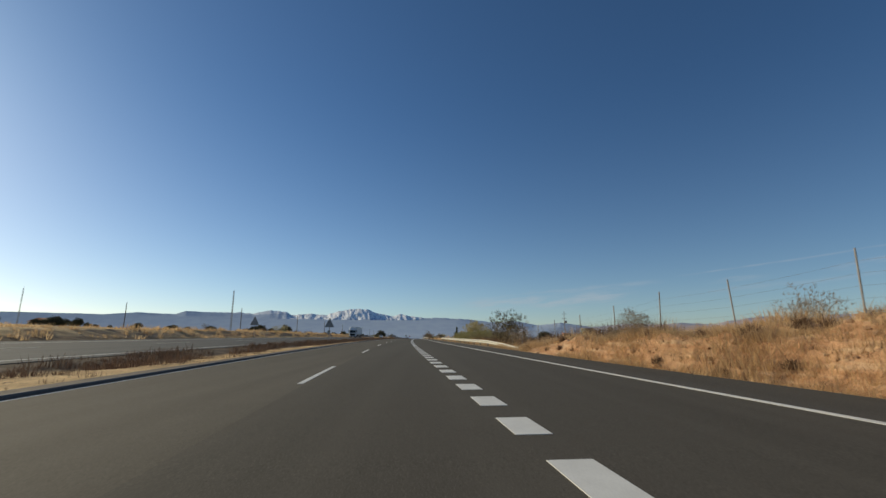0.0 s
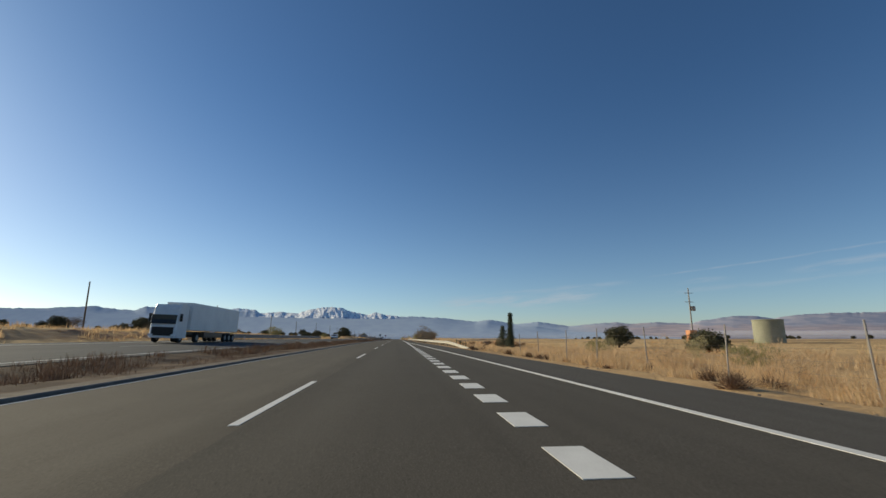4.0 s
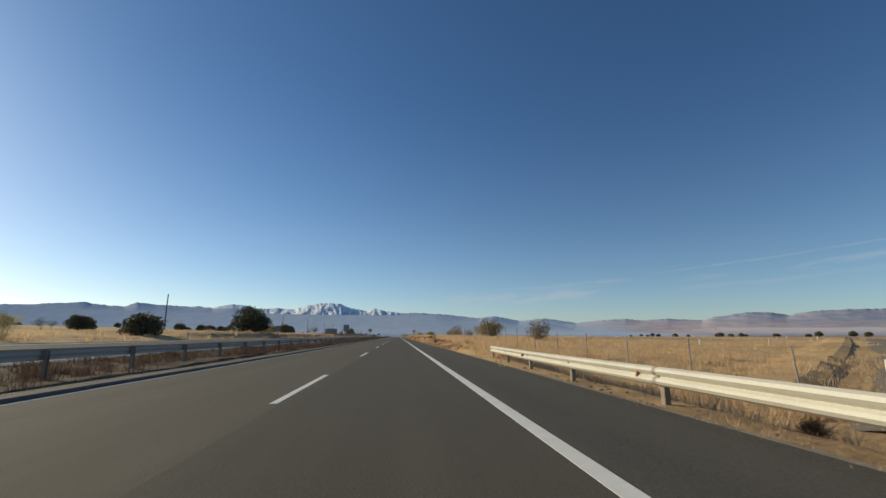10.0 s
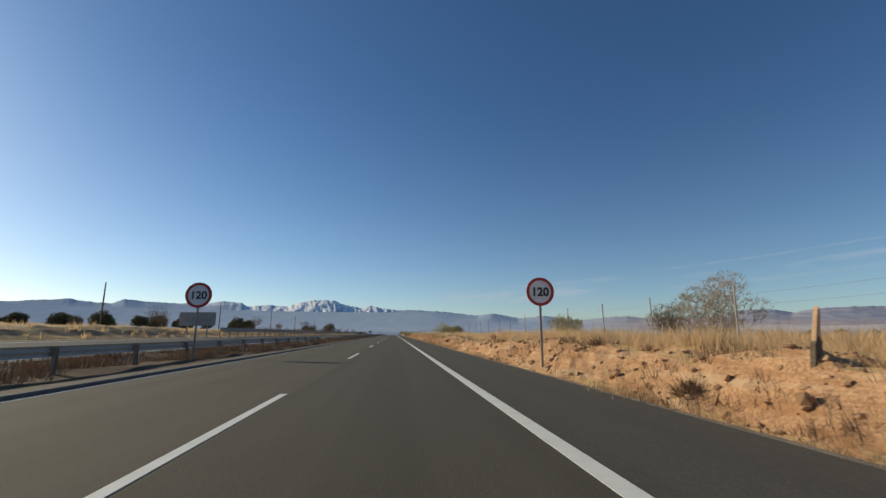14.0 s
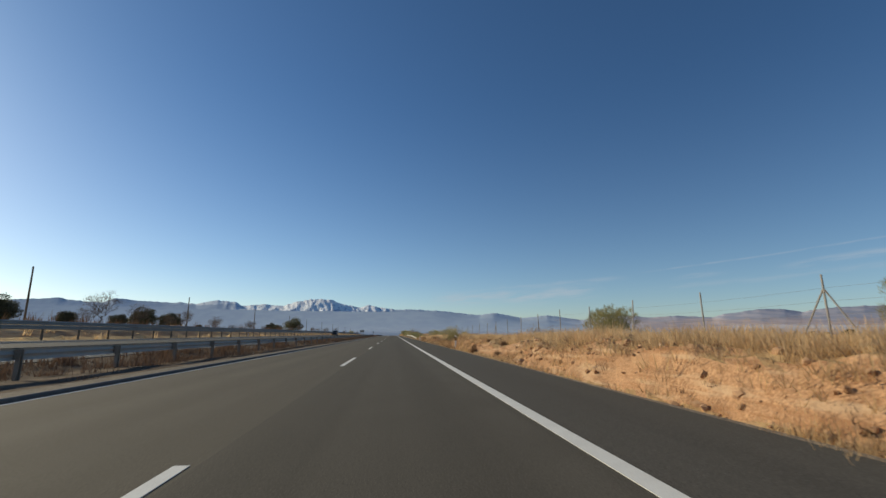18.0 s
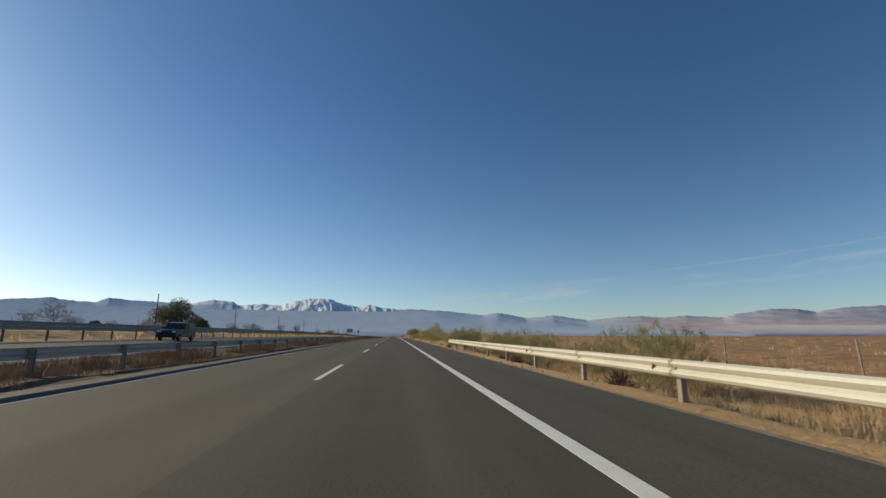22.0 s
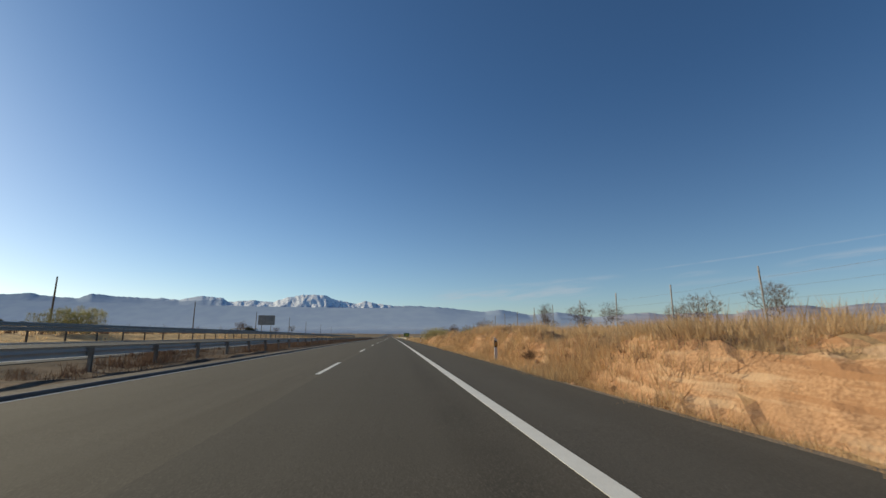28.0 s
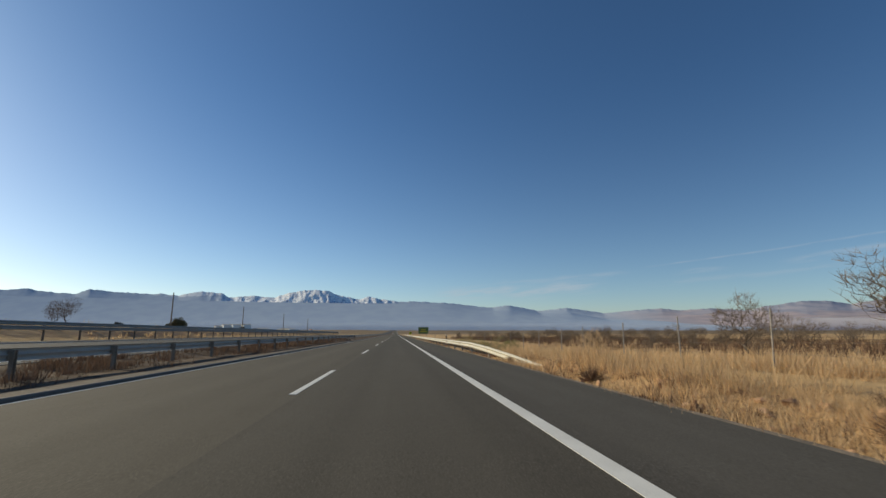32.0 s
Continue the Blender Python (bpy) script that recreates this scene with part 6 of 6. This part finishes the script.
DG = "tufts of tall straw-coloured dry grass"
on_top = lambda s, u: ~((bank(s) > 0.3) & (u - extra_lane(s) < 4.6))
SECTIONS = ((61, -20, 215, 9500, 5200, 0.52, GRASS_BLADE), (62, 318, 662, 19000, 7600, 0.55, GRASS_BLADE),
            (63, 655, 850, 6500, 4400, 0.42, RUSSET_BLADE), (64, 840, 1060, 11500, 5000, 0.54, GRASS_BLADE))
for k, s0, s1, near_n, far_n, tall, mat in SECTIONS:
    tufts("dry_grass", scatter(k, near_n, s0, s1, 3.9, 9.8, 1.15, on_top), 28, tall, mat, DG, k, width=0.018)
    tufts("dry_grass", scatter(k + 40, far_n, s0, s1, 9, 26, 1.4), 24, tall, mat, DG, k + 40, width=0.026)
tufts("dry_grass", scatter(65, 7500, 160, 350, 3.6, 34, 1.3), 24, 0.44, GRASS_BLADE, DG, 5, width=0.02)
tufts("dry_grass", scatter(66, 5200, -20, 1060, 26, 90, 1.3), 9, 0.5, GRASS_BLADE, DG, 6, width=0.06)
tufts("dry_grass", scatter(67, 9000, -10, 1080, -29, -75, 1.7), 9, 0.6, GRASS_BLADE, DG, 7, width=0.06)
tufts("dead_weeds", scatter(72, 7000, -20, 1080, -9.5, -11.4), 14, 0.28, REED_BLADE, "low dead weeds on the median", 11, width=0.018)
tufts("dead_weeds", scatter(74, 16500, -25, 1080, -10.8, -13.6), 18, 0.44, REED_BLADE, "dark dead weeds behind the median rail", 14, lean=0.5, width=0.03)
tufts("dead_weeds", scatter(68, 7500, -20, 1080, -11.0, -13.7), 20, 0.30, REED_BLADE, "dead brown weeds growing in the median", 8, width=0.02)
tufts("dead_weeds", scatter(69, 16000, -10, 1060, 2.55, 4.6, 1.2, lambda s, u: bank(s) > 0.12), 18, 0.26, REED_BLADE, "short brown weeds at the foot of the bank", 9, width=0.011)
tufts("dead_weeds", scatter(73, 7000, -10, 1060, 2.36, 3.3, 1.3), 14, 0.15, GRASS_BLADE, "short dry weeds at the edge of the shoulder", 13, width=0.012)
tufts("dead_weeds", scatter(75, 15000, 858, 960, 2.5, 4.3, 1.0), 18, 0.36, RUSSET_BLADE, "dry weeds covering the foot of the cutting", 15, width=0.012)
tufts("dead_weeds", scatter(76, 6500, 345, 652, 2.5, 4.0, 1.4), 16, 0.26, RUSSET_BLADE, "thin dry weeds along the foot of the bank", 16, width=0.011)
tufts("dead_weeds", scatter(77, 5200, -12, 38, 2.5, 4.5, 1.1), 20, 0.40, RUSSET_BLADE, "dry weeds on the orange slope", 17, width=0.013)
tufts("dead_weeds", scatter(85, 3600, 545, 656, 2.55, 4.7, 1.0), 18, 0.30, RUSSET_BLADE, "dry brown weeds in clumps on the bank", 22, lean=0.9, width=0.016)
tufts("dead_weeds", scatter(86, 1300, 590, 656, 2.6, 4.2, 1.0), 18, 0.32, REED_BLADE, "dark dead weeds on the bank", 23, lean=0.9, width=0.016)
tufts("dead_weeds", scatter(79, 1500, 26, 70, 6.2, 11.5, 1.0), 26, 1.4, REED_BLADE, "tall brown dry growth behind the guard rail", 19, lean=0.6, width=0.03)
tufts("dry_grass", scatter(80, 1300, 26, 70, 5.4, 11.0, 1.0), 26, 0.9, RUSSET_BLADE, "tall russet grass behind the guard rail", 20, lean=0.6, width=0.025)
tufts("dead_weeds", scatter(84, 2600, 555, 1010, -33, -47, 1.0), 12, 1.25, REED_BLADE, "brown dry hedge growth along the far field", 21, lean=0.5, width=0.06)
tufts("dead_weeds", scatter(78, 8500, 955, 1160, 19, 70, 1.2), 12, 0.95, REED_BLADE, "tall brown undergrowth between the almond trees", 18, lean=0.5, width=0.05)
tufts("dry_grass", scatter(87, 600, 654, 667, 4.6, 9.5, 1.0), 26, 0.8, RUSSET_BLADE, "tall russet grass round the broom bushes", 24, lean=0.6, width=0.02)
tufts("dry_grass", scatter(88, 3400, 700, 800, 5.6, 15, 1.0), 24, 0.62, GRASS_BLADE, DG, 25, lean=0.6, width=0.02)
tufts("dry_grass", scatter(89, 2600, 226, 300, 14, 36, 1.0), 22, 0.42, RUSSET_BLADE, "rough russet grass among humps of earth", 26, lean=0.8, width=0.03)
tufts("dead_weeds", scatter(90, 3600, 30, 350, -29.2, -36, 1.0), 12, 0.5, RUSSET_BLADE, "russet dry growth along the opposite road", 27, lean=0.6, width=0.05)
tufts("dead_weeds", scatter(92, 1700, 505, 565, 3.0, 5.2, 1.0), 20, 0.3, RUSSET_BLADE, "dry brown weeds in clumps on the bank", 28, lean=0.9, width=0.016)
tufts("dry_grass", scatter(94, 2400, 500, 600, 4.3, 8.5, 1.0), 30, 0.5, GRASS_BLADE, DG, 29, lean=1.0, width=0.02)
tufts("dry_grass", scatter(95, 3600, 952, 1010, 2.6, 5.0, 0.9), 20, 0.3, GRASS_BLADE, "short dry grass spreading over the verge", 30, lean=0.9, width=0.014)
tufts("dead_weeds", scatter(96, 900, 952, 1010, 2.6, 4.6, 1.0), 18, 0.26, REED_BLADE, "brown weeds on the verge before the orchard", 31, lean=0.9, width=0.014)
rng_w = random.Random(77)
weeds = [plant_weed(91, "low round brown weed dried out on the bank"), plant_weed(92, "low round brown weed dried out on the bank", 0.45, 0.9)]
spots = []
for s0, s1, n in ((-8, 32, 46), (345, 650, 84), (850, 960, 34), (98, 165, 44), (175, 335, 30), (660, 840, 40), (965, 1010, 24)):
    for k in range(n):
        s = rng_w.uniform(s0, s1)
        spots.append((k % 2, s, float(extra_lane(s)) + rng_w.uniform(2.95, 6.5), rng_w.uniform(0.45, 1.35)))
for k in range(34):
    spots.append((k % 2, rng_w.uniform(206, 262), rng_w.uniform(10, 27), rng_w.uniform(1.4, 2.9)))
spots += [(k % 2, s, u, size) for k, (s, u, size) in enumerate(((517.4, 5.3, 1.15), (518.3, 5.7, 1.0), (521, 5.3, 1.0), (524.3, 5.1, 1.1), (528, 5.0, 1.4), (533, 4.7, 1.2), (540, 4.6, 1.3), (547, 4.9, 1.2), (556, 4.6, 1.4), (603.5, 4.2, 1.5), (606, 5.2, 1.3), (610, 4.6, 1.3)))]
put(weeds, spots, "dead weeds on the verge")


# ---- stones and clods ----
def rubble(name, spots, low, high, mat, label, seed):
    """Angular clods scattered over the ground, all in one mesh."""
    r = np.random.RandomState(seed)
    bm = bmesh.new()
    bmesh.ops.create_icosphere(bm, subdivisions=1, radius=1.0)
    v0, f0 = from_bm(bm)
    v0, f0 = np.array([tuple(v) for v in v0]), np.array(f0)
    s, u = spots
    n = len(s)
    x, y, z = road_xyz(s, u, ground_height(s, u))
    size = low + (high - low) * r.rand(n) ** 1.8
    v = v0[None] * (1 + r.normal(0, 0.22, (n, len(v0), 1))) * (size[:, None] * r.uniform(0.6, 1.3, (n, 3)))[:, None, :]
    a = r.uniform(0, 6.28, n)
    c, d = np.cos(a)[:, None], np.sin(a)[:, None]
    v = np.stack([v[..., 0] * c - v[..., 1] * d, v[..., 0] * d + v[..., 1] * c, v[..., 2] * 0.75], -1)
    v += np.stack([x, y, z + size * 0.25], 1)[:, None, :]
    f = (f0[None] + (np.arange(n) * len(v0))[:, None, None]).reshape(-1, 3)
    me = bpy.data.meshes.new(name)
    me.from_pydata(v.reshape(-1, 3).tolist(), [], f.tolist())
    me.materials.append(mat)
    me.update()
    return tagged(new(name, me), label, "rubble", kind="stuff")


rubble("rubble", scatter(81, 17000, -10, 1060, 2.55, 5.2, 1.1, lambda s, u: bank(s) > 0.1), 0.015, 0.12, CLOD, "orange clods and small stones on the bank", 1)
rubble("rubble", scatter(82, 5000, -10, 1060, 2.28, 3.1, 1.0), 0.012, 0.05, GRAVEL, "loose gravel at the edge of the shoulder", 2)
rubble("rubble", scatter(83, 700, 200, 300, 8, 30, 1.0), 0.03, 0.16, CLOD, "brown clods in the rough field", 3)
rubble("rubble", scatter(93, 5000, 345, 655, 2.7, 4.6, 1.0), 0.02, 0.075, CLOD, "broken orange stones on the face of the bank", 4)


def stone_mesh(seed, size, mat=ROCK):
    """A broken block: a rough ball with flat faces split off."""
    r = random.Random(seed)
    bm = bmesh.new()
    bmesh.ops.create_icosphere(bm, subdivisions=3, radius=size)
    cuts = [(Vector((r.gauss(0, 1), r.gauss(0, 1), r.gauss(0, 1))).normalized(), r.uniform(0.45, 0.8)) for _ in range(11)]
    for v in bm.verts:
        at = v.co / size
        for n, d in cuts:
            at = at - n * max(0.0, at.dot(n) - d)
        at = at * (1 + 0.10 * noise.noise(at * 3.1 + Vector((seed * 7, 0, 0))) + 0.05 * noise.noise(at * 8))
        v.co = Vector((at.x * 1.35, at.y, at.z * 0.8)) * size
    return mesh_of("stone", *from_bm(bm), mat)


stones = [stone_mesh(k + 3, 0.16) for k in range(5)]
pale_stones = [stone_mesh(k + 13, 0.16, STONE_PALE) for k in range(4)]
rs = random.Random(9)


def stone(s, u, size, pale=False):
    ob = new("stone", rs.choice(pale_stones if pale else stones))
    ob.matrix_basis = place(s, u, 0.02, turn=rs.uniform(0, 360), size=size) @ pose(0, 0, 0, rs.uniform(-20, 20), rs.uniform(-20, 20), 0)
    return tagged(ob, "pale broken block of stone on the ground" if pale else "rough orange-brown lump of stone and earth", "stone", "loose stones")


for s0, s1, n in ((-10, 32, 26), (345, 650, 150), (845, 965, 70)):
    for k in range(n):
        s = rs.uniform(s0, s1)
        stone(s, float(extra_lane(s)) + rs.uniform(2.9, 5.4), rs.uniform(0.2, 0.85))
for s0, s1, u0, u1, n, k0, k1 in ((216, 262, 12, 27, 18, 1.2, 3.0), (628, 637, 11, 14.5, 9, 3.0, 5.0), (690, 712, 9, 17, 22, 1.2, 3.2), (722, 728, 12, 18, 8, 1, 2.5), (757, 770, 11, 20, 8, 1.2, 3), (985, 1003, 3.0, 4.6, 10, 0.3, 0.7)):
    for k in range(n):
        stone(rs.uniform(s0, s1), rs.uniform(u0, u1), rs.uniform(k0, k1), s0 > 600)


def earth_mound(seed):
    """A hump of earth, worn steep and hollow on one side."""
    bm = bmesh.new()
    bmesh.ops.create_icosphere(bm, subdivisions=4, radius=1.0)
    for v in bm.verts:
        q = v.co.copy() + Vector((seed * 5.1, 0, 0))
        swell = 1 + 0.34 * noise.noise(q * 1.3) + 0.24 * abs(noise.noise(q * 2.9)) + 0.16 * noise.noise(q * 5.0) + 0.09 * noise.noise(q * 10.0)
        x, y, z = v.co.x * swell, v.co.y * swell, max(v.co.z, -0.3) * swell
        if x < -0.3:
            x = -0.3 + (x + 0.3) * (0.35 + 0.3 * noise.noise(Vector((y * 3, z * 2, seed))))
        v.co = (x * 0.95, y * 1.7, z * 0.62)
    return mesh_of("earth_mound", *from_bm(bm), EROSION)


mounds = [earth_mound(k) for k in range(5)]
for k in range(30):
    s = rs.uniform(238, 294)
    ob = new("earth_mound", mounds[k % 5])
    ob.matrix_basis = place(s, 19 + 0.22 * (s - 238) + rs.uniform(0, 11), -0.05, turn=rs.uniform(-40, 40), size=rs.uniform(0.6, 1.25))
    tagged(ob, "eroded hump of bare orange earth in the dry field", "earth mound", "earth mounds in the field")


def fallen_branch():
    """A pale dead bough leaning from the ground on the fence."""
    r = random.Random(4)
    owner = thing("dead_branch", place(753.0, 8.2), "bleached dead branch hanging on the wire fence", "branch")
    pieces = [tube([(0.0, -0.25, -0.05), (0.05, -0.1, 0.6), (0.12, 0.1, 1.0)], [0.03, 0.03, 0.026], 6)]
    for k in range(9):
        root = Vector((0.1, 0.05, 0.62 + 0.05 * k))
        tip = Vector((r.uniform(-.15, .25), -0.9 + r.uniform(-.35, .3), 0.55 + r.uniform(-.12, .45)))
        mid = root.lerp(tip, 0.5) + Vector((0, 0, r.uniform(0.02, .14)))
        pieces.append(tube([root, mid, tip], [0.035, 0.028, 0.012], 6))
        pieces.append(tube([mid, mid + Vector((r.uniform(-.1, .1), r.uniform(-.5, -.1), r.uniform(-.2, .2)))], [0.02, 0.008], 5))
    part("bough", mesh_of("bough", *joined(*pieces), BLEACHED), owner)


fallen_branch()
stone(907, 5.0, 1.9, True)
stone(910, 4.9, 1.4, True)


# ---- dirt track and young trees in plastic tubes ----
def track_line():
    pts = [(316, 8.6), (322, 16), (332, 28), (346, 44), (366, 66), (386, 88), (430, 134)]
    out = []
    for (s0, u0), (s1, u1) in zip(pts, pts[1:]):
        n = max(3, int(math.hypot(s1 - s0, u1 - u0) / 2.0))
        out += [(s0 + (s1 - s0) * k / n, u0 + (u1 - u0) * k / n) for k in range(n)]
    return out


def dirt_track():
    verts, faces, cols = [], [], (-2.4, -1.2, 0.0, 1.2, 2.4)
    line = track_line()
    for i, (s, u) in enumerate(line):
        s2, u2 = line[min(i + 1, len(line) - 1)]
        s1, u1 = line[max(i - 1, 0)]
        ln = math.hypot(s2 - s1, u2 - u1)
        ds, du = -(u2 - u1) / ln, (s2 - s1) / ln
        for k, w in enumerate(cols):
            a, b = s + ds * w, u + du * w
            verts.append(road_xyz(a, b, float(ground_height(a, b)) + 0.10 - 0.05 * (k in (1, 3)) - 0.2 * (k in (0, 4))))
    c = len(cols)
    faces = [(i * c + k, i * c + k + 1, (i + 1) * c + k + 1, (i + 1) * c + k) for i in range(len(line) - 1) for k in range(c - 1)]
    return tagged(new("dirt_track", mesh_of("dirt_track", verts, faces, GRAVEL, True)), "rutted dirt track crossing the dry field", "track", kind="structure")


def earth_ridge():
    """The broken edge of the field along the track."""
    verts, faces = [], []
    line = [p for p in track_line() if 318 < p[0] < 392]
    fine = [(a[0] + (b[0] - a[0]) * k / 4, a[1] + (b[1] - a[1]) * k / 4) for a, b in zip(line, line[1:]) for k in range(4)]
    for i, (s, u) in enumerate(fine):
        for k, (w, h) in enumerate(((2.5, -0.2), (2.9, 0.14), (3.5, 0.26), (5.0, 0.18), (7.5, -0.2))):
            a, b = s + 0.72 * w, u - 0.69 * w
            lift = h * (1 + 0.6 * noise.noise(Vector((i * 0.22, k * 0.4, 2.0)))) if h > 0 else h
            verts.append(road_xyz(a, b, float(base_height(a, b)) + lift))
    faces = [(i * 5 + k, (i + 1) * 5 + k, (i + 1) * 5 + k + 1, i * 5 + k + 1) for i in range(len(fine) - 1) for k in range(4)]
    return tagged(new("earth_ridge", mesh_of("earth_ridge", verts, faces, GROUND)), "low broken ridge of earth beside the track", "bank", kind="structure")


dirt_track()
earth_ridge()
tube_body = mesh_of("tube", *tube([(0, 0, -0.1), (0, 0, 0.55)], [0.07, 0.065], 8), WHITE)
tube_stake = mesh_of("stake", *tube([(0.07, 0, -0.1), (0.075, 0, 0.75)], [0.012, 0.012], 5), WOOD)
for s, u in ((389.2, 50.5), (415.6, 72.9), (351.4, 28.7), (353.7, 38.3), (365.9, 50.4), (387.1, 71.7), (371, 61.7), (444.7, 163), (328.2, 21.6), (402, 40), (340, 60), (360, 92)):
    sapling = thing("tree_guard", place(s, u, turn=s * 31), "white plastic tree guard tube with a thin stake", "tree guard", "tree guards in the field")
    part("tube", tube_body, sapling)
    part("stake", tube_stake, sapling)
